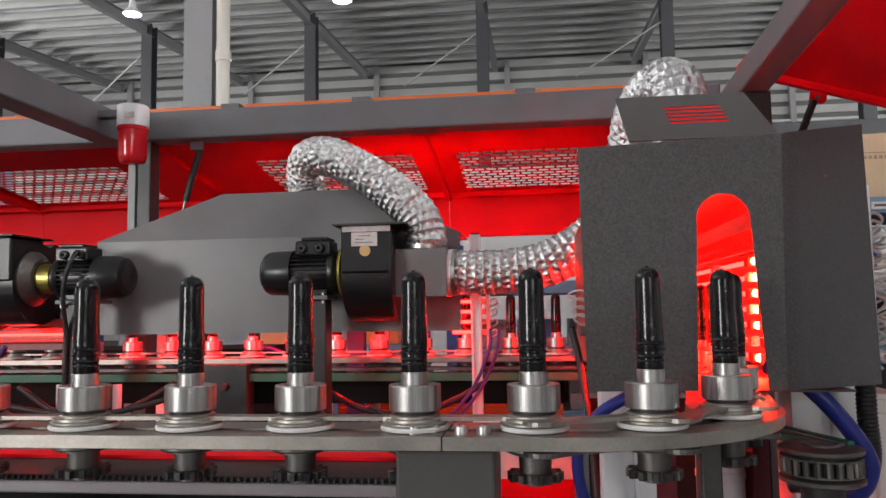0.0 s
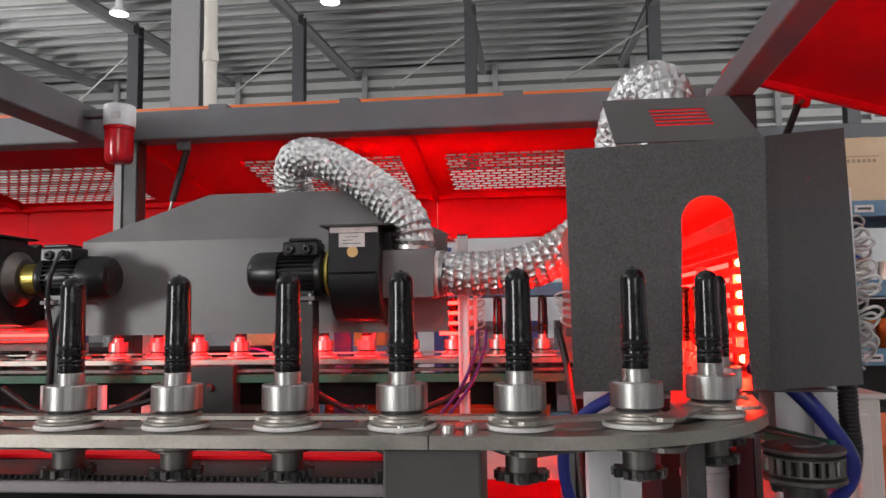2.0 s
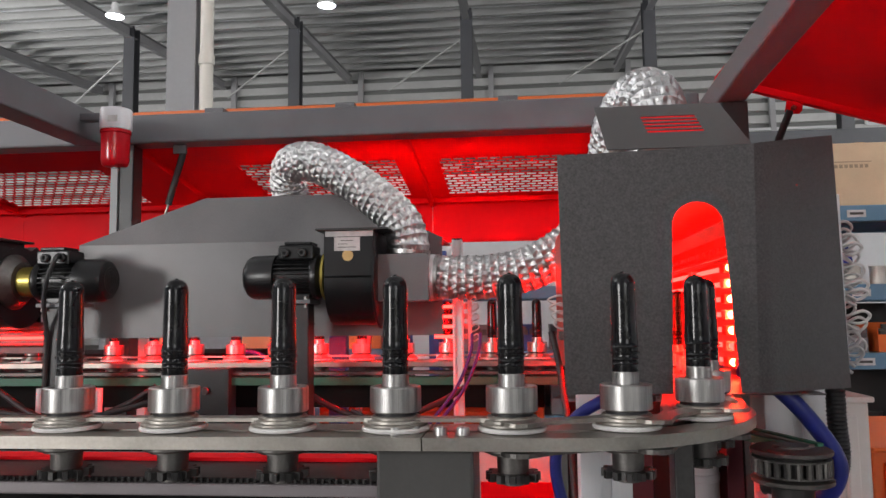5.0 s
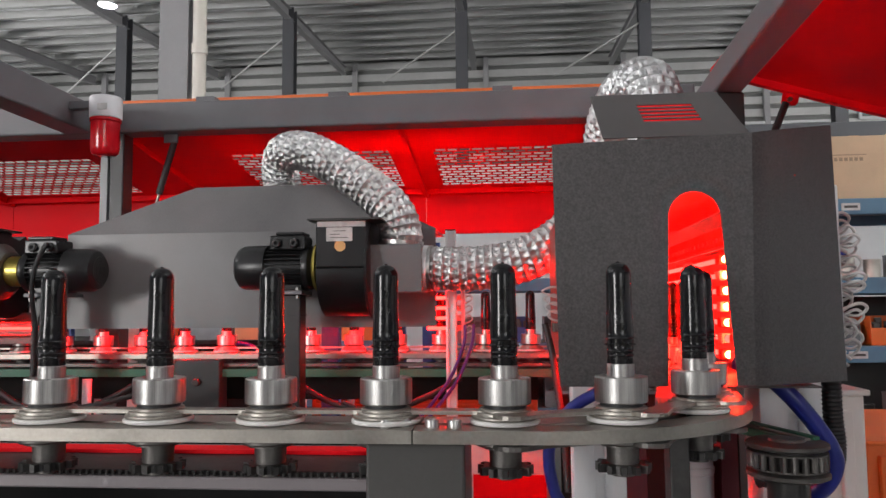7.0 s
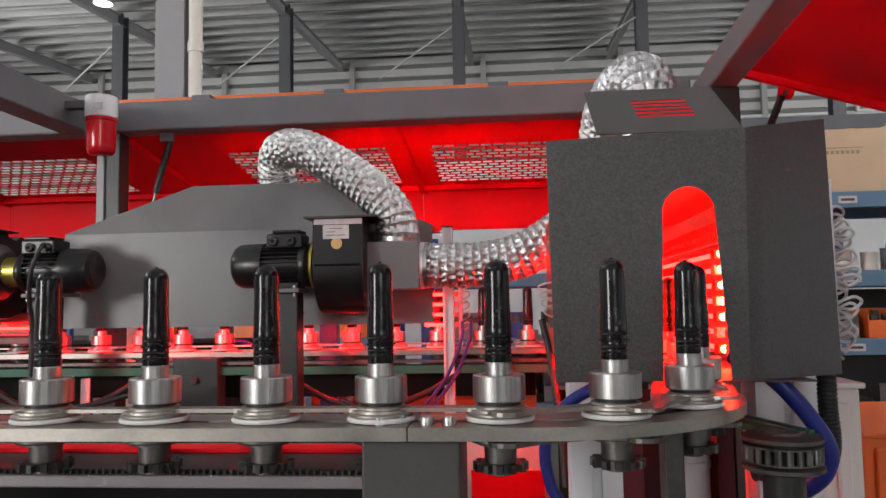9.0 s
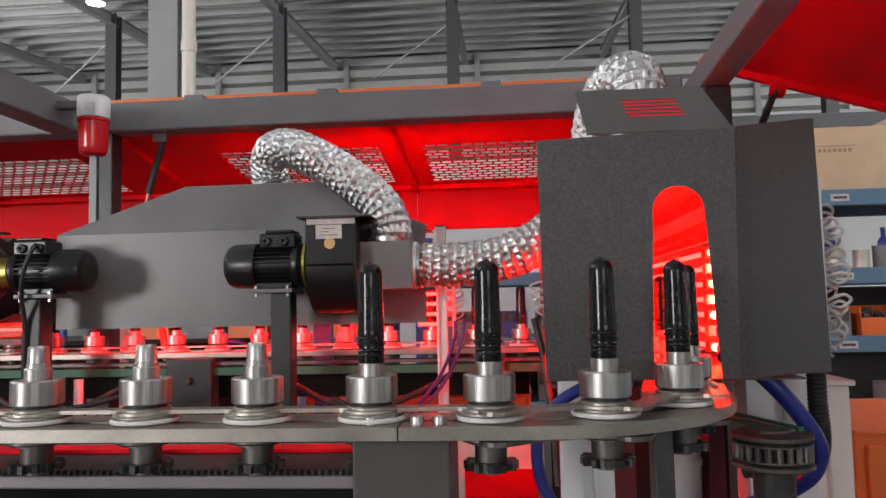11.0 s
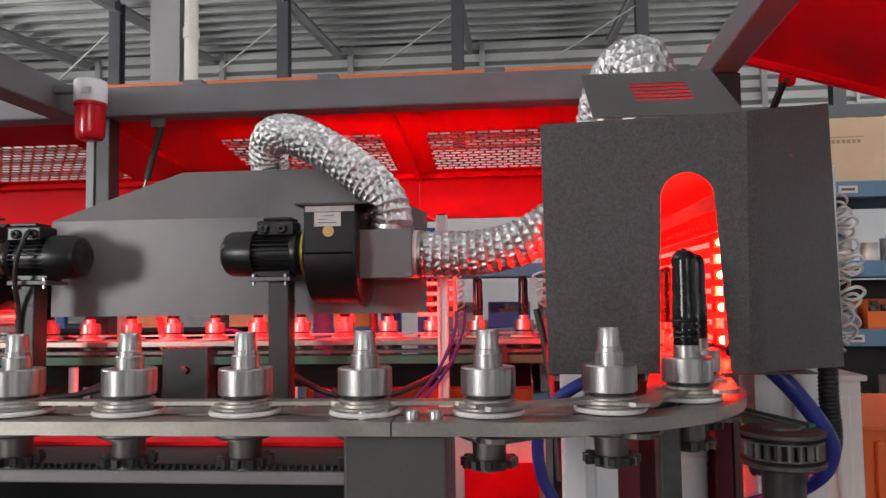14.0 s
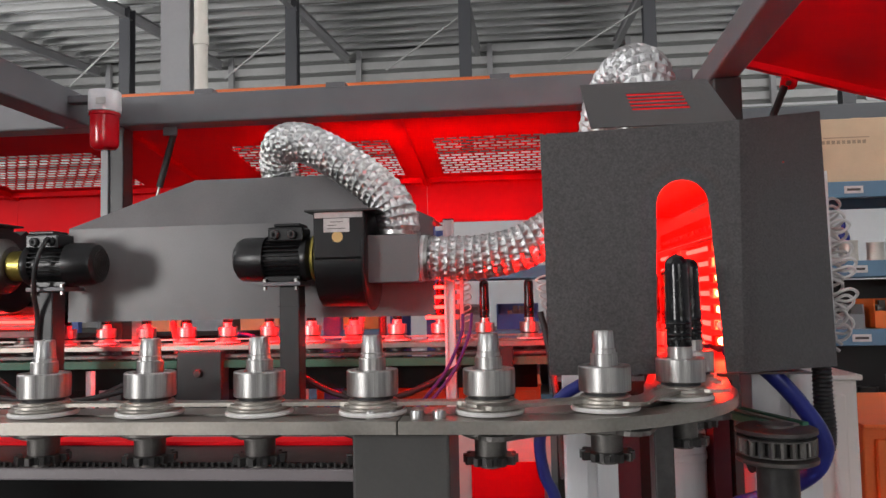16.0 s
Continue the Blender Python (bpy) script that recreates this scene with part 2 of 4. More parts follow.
# ---- the hall ----


def structure(ob, label=""):
    return tagged(ob, label, "", "", "structure")


def hall():
    structure(box_part("floor", (-21, 18, -11, 27.5, -0.2, 0.0), FLOOR, None, "painted concrete hall floor", 0))
    # roof sheet, rising away from the machine, with ribs under it
    bm = bmesh.new()
    rise = 0.085

    def zr(y):
        return 10.55 + (y - 21) * rise
    v = [bm.verts.new(c) for c in ((-21, -11, zr(-11)), (18, -11, zr(-11)), (18, 27.5, zr(27.5)), (-21, 27.5, zr(27.5)), (-21, -11, zr(-11) + 0.1), (18, -11, zr(-11) + 0.1), (18, 27.5, zr(27.5) + 0.1), (-21, 27.5, zr(27.5) + 0.1))]
    for f in ((0, 1, 2, 3), (4, 5, 6, 7), (0, 1, 5, 4), (1, 2, 6, 5), (2, 3, 7, 6), (3, 0, 4, 7)):
        bm.faces.new([v[i] for i in f])
    y = 6.0
    while y < 27.4:
        bx(bm, -21, 18, y, y + 0.05, zr(y) - 0.04, zr(y) + 0.03)
        y += 0.475
    structure(part("ceiling", bm, ROOF), "corrugated galvanised sheet roof")
    for i in range(21):
        bm = bmesh.new()
        yy = 7.4 + i * 0.95
        z = zr(yy) - 0.06
        bx(bm, -21, 18, yy, yy + 0.05, z - 0.20, z)
        bx(bm, -21, 18, yy, yy + 0.12, z - 0.22, z - 0.20)
        structure(part("roof_purlin", bm, PURLIN), "galvanised roof purlin")
    for x in (-16.2, -11.05, -5.9, -0.78, 4.42, 9.6):
        bm = bmesh.new()
        a = math.atan(rise)
        m = Matrix.Translation((x, 12.0, zr(12.0) - 0.5)) @ Matrix.Rotation(a, 4, 'X')
        bx(bm, -0.10, 0.10, 0, 15.4, -0.12, -0.10, 0, m)
        bx(bm, -0.10, 0.10, 0, 15.4, 0.18, 0.20, 0, m)
        bx(bm, -0.012, 0.012, 0, 15.4, -0.10, 0.18, 0, m)
        structure(part("roof_rafter", bm, RAFTER), "pale grey steel roof rafter")
        bm = bmesh.new()
        tube(bm, [Vector((x - 0.15, 20.1, 9.3)), Vector((x - 2.5, 21.2, 8.2))], 0.03, 6)
        structure(part("roof_brace", bm, PURLIN), "thin diagonal steel roof brace")
        bm = bmesh.new()
        bx(bm, x - 0.17, x + 0.17, 20.0, 20.02, 0, 10.2)
        bx(bm, x - 0.17, x + 0.17, 20.32, 20.34, 0, 10.2)
        bx(bm, x - 0.012, x + 0.012, 20.02, 20.32, 0, 10.2)
        structure(part("steel_column", bm, COLUMN), "dark grey steel hall column")
    # nearer column with its downpipe
    bm = bmesh.new()
    bx(bm, -3.46, -3.11, 7.2, 7.22, 0, 9.3)
    bx(bm, -3.46, -3.11, 7.55, 7.57, 0, 9.3)
    bx(bm, -3.30, -3.27, 7.22, 7.55, 0, 9.3)
    structure(part("near_column", bm, mat("mid_grey_column_paint", (0.27, 0.27, 0.28), 0.5, 0, 0.1, 1, 20, 0.03)), "wide grey steel hall column")
    bm = bmesh.new()
    prof = [(0.0, 0), (0.078, 0)]
    for z in (1.2, 2.6, 3.35, 4.25, 5.4):
        prof += [(0.078, z), (0.092, z), (0.092, z + 0.12), (0.078, z + 0.12)]
    lathe(bm, prof + [(0.078, 9.2), (0, 9.2)], 20, Matrix.Translation((-2.99, 7.25, 0)))
    structure(part("downpipe", bm, PIPE, None, "", 40), "cream plastic rainwater downpipe on column")
    # walls: a plinth, a strip of windows and the cladding over it
    structure(box_part("wall_north", (-21, 18, 27.5, 27.7, 0, 13), FARWALL, None, "", 0), "far hall wall, darkened as shade between the bands")
    for i in range(26):
        bm = bmesh.new()
        bx(bm, -21, 18, 27.36, 27.498, 0.3 + i * 0.47, 0.60 + i * 0.47, 0.02)
        structure(part("cladding_band", bm, PURLIN), "pale ribbed band of the wall cladding")
    for x in (-16.2, -11.05, -5.9, -0.78, 4.42, 9.6):
        structure(box_part("wall_post", (x + 0.35, x + 0.55, 27.18, 27.355, 0, 10.9), RAFTER, None, "", 0), "pale grey steel wall post")
    structure(box_part("window_sill", (7.6, 12.5, 27.20, 27.355, 7.98, 8.07), WALL, None, "", 0), "white painted window sill")
    bm = bmesh.new()
    grid_plate(bm, [13.3, 13.4, 14.9, 15.0, 16.5, 16.6], [8.05, 8.15, 9.2, 9.3], {(1, 1), (3, 1)}, 0.08, Matrix(((1, 0, 0, 0), (0, 0, -1, 27.25), (0, 1, 0, 0), (0, 0, 0, 1))))
    structure(part("window_frame", bm, WALL), "white window frame in the far wall")
    # gallery with a white partition below it
    structure(box_part("gallery_beam", (1.2, 14.0, 8.0, 8.3, 3.21, 3.40), COLUMN, None, "", 0.01), "dark slate gallery edge beam")
    structure(box_part("gallery_floor", (1.2, 14.0, 8.301, 12.0, 3.30, 3.39), COLUMN, None, "", 0), "dark slate gallery floor")
    structure(box_part("partition", (-1.6, 14.0, 9.0, 9.1, 0, 3.2), WALL, None, "", 0), "white painted partition behind the racks")
    # unseen side walls; their window strips are added for the roof fill lamps
    for side, name in ((-1, "wall_west"), (1, "wall_east")):
        bm = bmesh.new()
        xa, xb = (-21.2, -21.0) if side < 0 else (18.0, 18.2)
        bx(bm, xa, xb, -11, 27.5, 0, 4.6)
        bx(bm, xa, xb, -11, 27.5, 7.8, 13)
        for y in range(-11, 28, 6):
            bx(bm, xa, xb, y - 0.2, y + 0.2, 4.6, 7.8)
        structure(part(name, bm, WALL), "unseen white wall cladding with an added window strip")
    bm = bmesh.new()
    bx(bm, -21, -10.8, -11.2, -11, 0, 6.0)
    bx(bm, -6.4, 2.0, -11.2, -11, 0, 6.0)
    bx(bm, 6.4, 18, -11.2, -11, 0, 6.0)
    # lintel of the opening added for the south fill lamp
    bx(bm, 2.0, 6.4, -11.2, -11, 5.0, 6.0)
    bx(bm, -10.8, -6.4, -11.2, -11, 5.0, 6.0)
    bx(bm, -21, 18, -11.2, -11, 8.4, 13)
    for x in (-21, -18, -10, 0, 10, 17.6):
        bx(bm, x, x + 0.4, -11.2, -11, 6.0, 8.4)
    structure(part("wall_south", bm, WALL), "unseen white wall cladding with a loading door and an added opening")
    # high bay lamps
    for (x, y, z) in ((-8.05, 14.0, 7.88), (-3.33, 14.0, 7.86), (1.4, 14.0, 7.86)):
        lamp = thing("bay_lamp", "round aluminium high bay lamp, lit", "ceiling lamp", "bay lamps", pose(x, y, z))
        bm = bmesh.new()
        lathe(bm, [(0, 0.30), (0.07, 0.30), (0.08, 0.16), (0.20, 0.03), (0.21, 0.0), (0.19, 0.0), (0.19, 0.02), (0, 0.02)], 24)
        part("reflector", bm, ALU, lamp, "", 40)
        bm = bmesh.new()
        lathe(bm, [(0, -0.02), (0.12, -0.015), (0.185, 0.012), (0, 0.012)], 24)
        part("lens", bm, BAYLIGHT, lamp, "bright white lens", 40)
        bm = bmesh.new()
        bx(bm, -0.008, 0.008, -0.008, 0.008, 0.30, 10.55 + (y - 21) * rise - z - 0.05)
        part("rod", bm, PURLIN, lamp)


hall()

# ---- conveyor loop ----
PITCH = 0.1524
XA, RA = 0.646, 0.276          # front corner
LANE = XA + RA
YB, RB = 1.608, 0.152          # back run and its corner
S1 = XA + math.pi / 2 * RA
S2 = S1 + (YB - RB - RA)
S3 = S2 + math.pi / 2 * RB
RAIL = 1.125
BOW = 0.08


def along(s):
    """Place and heading (radians) of the chain s metres past the first station."""
    if s < XA:
        return s, 0.0, 0.0
    if s < S1:
        a = (s - XA) / RA
        return XA + RA * math.sin(a), RA * (1 - math.cos(a)), a
    if s < S2:          # the lane bows out a little through the tunnel
        u = (s - S1) / (S2 - S1)
        lean = math.atan(BOW * math.pi / (S2 - S1) * math.cos(math.pi * u))
        return LANE + BOW * math.sin(math.pi * u), RA + s - S1, math.pi / 2 - lean
    if s < S3:
        a = (s - S2) / RB
        return LANE - RB * (1 - math.cos(a)), YB - RB + RB * math.sin(a), math.pi / 2 + a
    return LANE - RB - (s - S3), YB, math.pi


def rail_strip(s0, s1, o0, o1, z0, z1, step=0.02):
    """A flat bar that follows the chain between two offsets to its right."""
    bm = bmesh.new()
    n = max(2, int((s1 - s0) / step))
    rows = []
    for i in range(n + 1):
        x, y, a = along(s0 + (s1 - s0) * i / n)
        nx, ny = math.sin(a), -math.cos(a)
        rows.append([bm.verts.new((x + nx * o, y + ny * o, z)) for o, z in ((o0, z0), (o1, z0), (o1, z1), (o0, z1))])
    for a, b in zip(rows, rows[1:]):
        for k in range(4):
            j = (k + 1) % 4
            bm.faces.new((a[k], a[j], b[j], b[k]))
    bm.faces.new(rows[0])
    bm.faces.new(rows[-1])
    es = [e for e in bm.edges if len(e.link_faces) == 2 and e.calc_face_angle(0) > 1.2]
    bmesh.ops.bevel(bm, geom=es, offset=0.0012, segments=1, affect='EDGES')
    return bm


def conveyor():
    t = thing("conveyor_rail", "worn steel guide rail of the preform chain on grey blocks", "rail")
    part("rail_plate", rail_strip(-1.9, 0.498, 0.014, 0.06, RAIL - 0.016, RAIL), PLATE, t, "", 30)
    part("rail_plate", rail_strip(0.5, S2, 0.014, 0.06, RAIL - 0.016, RAIL), PLATE, t, "", 30)
    part("rail_plate", rail_strip(S2 + 0.002, S3 + 2.4, 0.014, 0.06, RAIL - 0.016, RAIL), PLATE, t, "", 30)
    part("inner_rail", rail_strip(-1.9, 0.498, -0.075, -0.016, RAIL - 0.018, RAIL - 0.002), PLATE, t, "", 30)
    part("inner_rail", rail_strip(0.5, S3 + 2.4, -0.075, -0.016, RAIL - 0.018, RAIL - 0.002), PLATE, t, "", 30)
    # screws at the joint
    for x, y in ((0.462, -0.034), (0.484, -0.022), (0.520, -0.034), (0.548, -0.034)):
        bm = bmesh.new()
        lathe(bm, [(0, 0.008), (0.004, 0.008), (0.005, 0.010), (0.0085, 0.010), (0.009, 0.009), (0.009, 0), (0, 0)], 18, Matrix.Translation((x, y, RAIL)))
        part("socket_screw", bm, STEEL, t, "", 40)
    # wear strips under the back run
    part("guide_strip", rail_strip(S3 - 0.05, S3 + 2.4, -0.085, -0.03, 1.046, 1.072), GREEN, t, "green plastic guide strip", 30)
    part("guide_bar", rail_strip(S3 - 0.05, S3 + 2.4, -0.075, -0.02, 1.080, 1.090), DULL, t, "", 30)
    for x0, x1 in ((-0.53, -0.37), (0.56, 0.62)):
        b = box_part("support_block", (x0, x1, 1.50, 1.57, 0.5, 1.105), POSTPAINT, t, "dark grey painted block", 0.004)
        bm = bmesh.new()
        bolt(bm, 0, 0, 0, 0.014, 0.014, Matrix.Translation(((x0 + x1) / 2, 1.50, 1.03)) @ Matrix.Rotation(radians(90), 4, 'X'))
        part("bolt", bm, BLACKSTEEL, b)
    box_part("support_block", (0.441, 0.562, -0.052, 0.08, 0.55, RAIL - 0.0175), BLOCKPAINT, t, "dark grey painted block", 0.004)
    box_part("support_bar", (0.826, 0.852, 0.07, 0.11, 0.55, RAIL - 0.019), BLACKSTEEL, t, "", 0.002)
    box_part("support_bar", (-0.86, -0.74, -0.052, 0.08, 0.55, RAIL - 0.0175), GREYPAINT, t, "", 0.004)
    # lower beam with a roller chain in its groove
    b = thing("lower_beam", "grey painted beam with a spindle drive chain in its groove", "beam")
    box_part("beam", (-1.9, 0.44, 0.02, 0.26, 1.0325, 1.0495), mat("light_grey_beam_paint", (0.27, 0.24, 0.25), 0.32, 0, 0.08, 6, 250, 0.05), b, "", 0.003)
    box_part("chain_groove", (-1.9, 0.44, 0.03, 0.20, 1.050, 1.0560), BLACKSTEEL, b, "black chain guide", 0.001)
    bm = bmesh.new()
    x = -0.55
    while x < 0.435:
        lathe(bm, [(0, -0.003), (0.0024, -0.003), (0.0024, 0.003), (0, 0.003)], 8, Matrix.Translation((x, 0.026, 1.0530)))
        x += 0.0095
    tagged(part("drive_chain_roller", bm, BLACKSTEEL, b, "", 30), kind="stuff")
    box_part("red_guide", (-1.9, 0.44, 0.14, 0.18, 1.0565, 1.0625), RED, b, "red plastic guide strip", 0.001)


conveyor()

# ---- spindles and preforms ----


def make_spindle():
    t = thing("spindle", "turned steel preform spindle standing on the chain rail", "spindle", "spindles on the chain")
    bm = bmesh.new()
    lathe(bm, [(0.02, 1.1265), (0.0435, 1.1265), (0.0445, 1.128), (0.0445, 1.1305), (0.043, 1.132), (0.02, 1.132)], 40)
    part("wear_ring", bm, NYLON, t, "white nylon wear ring", 40)
    bm = bmesh.new()
    lathe(bm, [(0.02, 1.1325), (0.0415, 1.1325), (0.0425, 1.134), (0.0425, 1.136), (0.040, 1.1375), (0.038, 1.1375), (0.038, 1.1400), (0.0375, 1.1410), (0.0325, 1.1415), (0.0325, 1.1440), (0.031, 1.1455), (0.02, 1.1455)], 40)
    part("bearing_disc", bm, PLATE, t, "grey oiled steel disc", 30)
    bm = bmesh.new()
    lathe(bm, [(0.015, 1.1455), (0.027, 1.1455), (0.027, 1.1500), (0.015, 1.1500)], 32)
    part("seal", bm, RUBBER, t, "black rubber seal", 40)
    bm = bmesh.new()
    lathe(bm, [(0, 1.1502), (0.0320, 1.1502), (0.0335, 1.1515), (0.0335, 1.1815), (0.0325, 1.1830), (0.0215, 1.1830), (0.0212, 1.1815), (0, 1.1815)], 48)
    part("collar", bm, STEEL, t, "bright turned steel collar", 30)
    bm = bmesh.new()
    lathe(bm, [(0, 1.18), (0.0174, 1.18), (0.0174, 1.1975), (0.0168, 1.1985), (0.0152, 1.1985), (0.0150, 1.2040), (0.0140, 1.2050), (0.0132, 1.2250), (0.0120, 1.2275), (0.0075, 1.2275), (0.0070, 1.2262), (0, 1.2262)], 40)
    part("mandrel", bm, STEEL, t, "stepped steel mandrel", 30)
    bm = bmesh.new()
    lathe(bm, [(0, 1.128), (0.0135, 1.128), (0.0135, 1.1065), (0.038, 1.1065), (0.039, 1.1045), (0.039, 1.1015), (0.037, 1.0995), (0.030, 1.0990), (0.030, 1.0965), (0.0205, 1.0955), (0.0200, 1.074), (0.014, 1.073), (0.014, 1.058), (0.0, 1.058)], 36)
    part("shaft", bm, DULL, t, "dark oiled steel shaft", 30)
    bm = bmesh.new()
    pts = []
    for i in range(12):
        a = 2 * math.pi * i / 12
        for da, r in ((-0.17, 0.0275), (-0.09, 0.0352), (0.09, 0.0352), (0.17, 0.0275)):
            pts.append((r * math.cos(a + da), r * math.sin(a + da)))
    prism(bm, pts, 0.010, Matrix.Translation((0, 0, 1.064)) @ Matrix.Rotation(radians(90), 4, 'X'))
    part("sprocket", bm, BLACKSTEEL, t, "black toothed sprocket")
    # chain plate that joins it to the one behind
    bm = bmesh.new()
    n = 10
    out = [(0.024 * math.cos(math.pi / 2 - math.pi * i / n), 0.024 * math.sin(math.pi / 2 - math.pi * i / n)) for i in range(n + 1)]
    out += [(-0.040, -0.013), (-PITCH + 0.04, -0.013)]
    out += [(-PITCH + 0.024 * math.cos(-math.pi / 2 - math.pi * i / n), 0.024 * math.sin(-math.pi / 2 - math.pi * i / n)) for i in range(n + 1)]
    out += [(-PITCH + 0.04, 0.013), (-0.040, 0.013)]
    prism(bm, out, 0.005, Matrix.Translation((0, 0, 1.1375)) @ Matrix.Rotation(radians(90), 4, 'X'))
    part("chain_plate", bm, PLATE, t, "flat steel chain plate")
    bm = bmesh.new()
    prism(bm, out, 0.006, Matrix.Translation((0, 0, 1.1005)) @ Matrix.Rotation(radians(90), 4, 'X'))
    part("lower_plate", bm, DULL, t, "flat oiled lower chain plate")
    return t


def make_preform():
    bm = bmesh.new()
    prof = [(0.0145, 1.1990), (0.0168, 1.1990), (0.0170, 1.2010), (0.0168, 1.2080), (0.0176, 1.2090), (0.0168, 1.2102), (0.0168, 1.2140), (0.0176, 1.2150), (0.0168, 1.2162), (0.0168, 1.2215), (0.0196, 1.2225), (0.0196, 1.2245), (0.0172, 1.2255),
            (0.0172, 1.2300), (0.0185, 1.2310), (0.0175, 1.2330), (0.0176, 1.2420), (0.0168, 1.2560), (0.0163, 1.2700), (0.0161, 1.2900), (0.0161, 1.3120)]
    for i in range(1, 8):
        a = math.pi / 2 * i / 8
        prof.append((0.0161 * math.cos(a) ** 0.75, 1.3120 + 0.0165 * math.sin(a)))
    prof += [(0.0022, 1.3288), (0.0020, 1.3300), (0, 1.3303)]
    lathe(bm, prof, 36)
    ob = part("bottle_preform", bm, PREFORM, None, "", 40)
    return tagged(ob, "glossy black plastic bottle preform upside down on its spindle", "preform", "preforms on the chain")


STATIONS = range(-13, 31)
first_spindle, first_preform = make_spindle(), make_preform()
SPINDLES, PREFORMS = {}, {}


def pose_at(s):
    x, y, a = along(s)
    return pose(x, y, 0, 0, 0, math.degrees(a))


for k in STATIONS:
    m = pose_at(k * PITCH)
    if k == STATIONS[0]:
        first_spindle.matrix_world = m
        SPINDLES[k] = first_spindle
    else:
        SPINDLES[k] = copy_thing(first_spindle, m)
    if k >= -6:
        if k == -6:
            first_preform.matrix_world = m
            PREFORMS[k] = first_preform
        else:
            PREFORMS[k] = copy_thing(first_preform, m)

# ---- oven hood over the chain's entry ----


def hood():
    t = thing("oven_hood", "charcoal sheet metal oven hood with an arched entry slot", "hood")
    # front sheet with the arched slot, open at its foot
    bm = bmesh.new()
    cx, cz, r = 0.933, 1.424, 0.0435
    arc = [(cx + r * math.cos(math.pi * i / 16), cz + r * math.sin(math.pi * i / 16)) for i in range(17)]
    outline = [(0.699, 1.136), (0.694, 1.556), (1.033, 1.567), (1.022, 1.138), (0.994, 1.138)] + arc + [(0.880, 1.137)]
    prism(bm, outline, 0.003, Matrix.Translation((0, 0.34, 0)))
    sheet = part("front_panel", bm, HOODPAINT, t)
    # wing bent back beside it, with a soft bend
    bm = bmesh.new()
    rows = []
    px, py = 0.0, 0.34
    n = 12
    for k in range(n + 1):
        f = k / n
        ang = radians(37) * min(1.0, f / 0.15)
        if k:
            d = 0.227 / n
            px, py = px + d * math.cos(ang), py + d * math.sin(ang)
        lo, hi = 1.022 + px * 1.10, 1.033 + px
        rows.append([bm.verts.new(c) for c in ((lo, py, 1.138 - 0.004 * f), (hi, py, 1.567 + 0.040 * f), (hi, py + 0.003, 1.567 + 0.040 * f), (lo, py + 0.003, 1.138 - 0.004 * f))])
    for p, q in zip(rows, rows[1:]):
        for k in range(4):
            bm.faces.new((p[k], p[(k + 1) % 4], q[(k + 1) % 4], q[k]))
    bm.faces.new(rows[0])
    bm.faces.new(rows[-1])
    part("side_panel", bm, HOODPAINT, t, "", 40)
    # rolled lip along the top
    bm = bmesh.new()
    for x0, x1, z0, z1 in ((0.694, 1.033, 1.556, 1.567),):
        v = [bm.verts.new(c) for c in ((x0, 0.3425, z0), (x1, 0.3425, z1), (x1, 0.362, z1 + 0.001), (x0, 0.362, z0 + 0.001), (x0, 0.3425, z0 - 0.002), (x1, 0.3425, z1 - 0.002), (x1, 0.362, z1 - 0.001), (x0, 0.362, z0 - 0.001))]
        for f in ((0, 1, 2, 3), (4, 5, 6, 7), (0, 1, 5, 4), (1, 2, 6, 5), (2, 3, 7, 6), (3, 0, 4, 7)):
            bm.faces.new([v[i] for i in f])
    part("top_lip", bm, HOODPAINT, t)
    # sloped cap with five louvre slots
    cap = thing("hood_cap", "charcoal sloped sheet metal cap with five louvre slots", "hood cap")
    y0, z0, y1, z1 = 0.346, 1.566, 0.55, 1.700
    d = Vector((0, y1 - y0, z1 - z0))
    ln = d.length
    m = Matrix.Translation((0.783, y0, z0)) @ Matrix.Rotation(math.atan2(z1 - z0, y1 - y0), 4, 'X')
    w = 0.250
    vx0, vx1 = 0.083, 0.187
    slots = [(0.080 + i * 0.0205, 0.080 + i * 0.0205 + 0.0125) for i in range(5)]
    bm = bmesh.new()
    edges = [0] + [e for s in slots for e in s] + [ln]
    grid_plate(bm, [0, vx0, vx1, w], edges, {(1, 2 * i + 1) for i in range(5)}, 0.002, m)
    part("sloped_panel", bm, HOODPAINT, cap)
    for a, b in slots:
        bm = bmesh.new()
        tilt = m @ Matrix.Translation((0, a, -0.003)) @ Matrix.Rotation(radians(8), 4, 'X')
        bx(bm, vx0, vx1, 0, b - a, -0.0015, 0, 0, tilt)
        part("louvre", bm, RED, cap, "red louvre blade")
    for xx in (0.783 + w - 0.002,):
        bm = bmesh.new()
        prism(bm, [(y0, z0 - 0.002), (y1, z1 - 0.002), (y1, 1.50), (y0, 1.50)], 0.002, Matrix.Translation((xx, 0, 0)) @ Matrix(((0, 1, 0, 0), (1, 0, 0, 0), (0, 0, 1, 0), (0, 0, 0, 1))))
        part("cheek", bm, HOODPAINT, cap)
    # tunnel body
    tun = thing("oven_tunnel", "heater tunnel with quartz lamps behind the hood", "oven")
    box_part("outer_wall", (1.150, 1.153, 0.46, 1.36, 1.13, 1.38), HOODPAINT, tun, "", 0)
    box_part("roof_panel", (0.745, 1.124, 0.40, 1.36, 1.500, 1.503), REFLECT, tun, "roof panel tinted with red lamp glow", 0)
    # added baffle: closes the view through the gap that lights the side lid
    box_part("baffle", (1.300, 1.303, 0.70, 1.359, 1.36, 1.60), REFLECT, tun, "added side baffle tinted with red lamp glow", 0)
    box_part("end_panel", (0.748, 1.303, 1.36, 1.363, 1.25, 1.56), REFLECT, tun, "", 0)
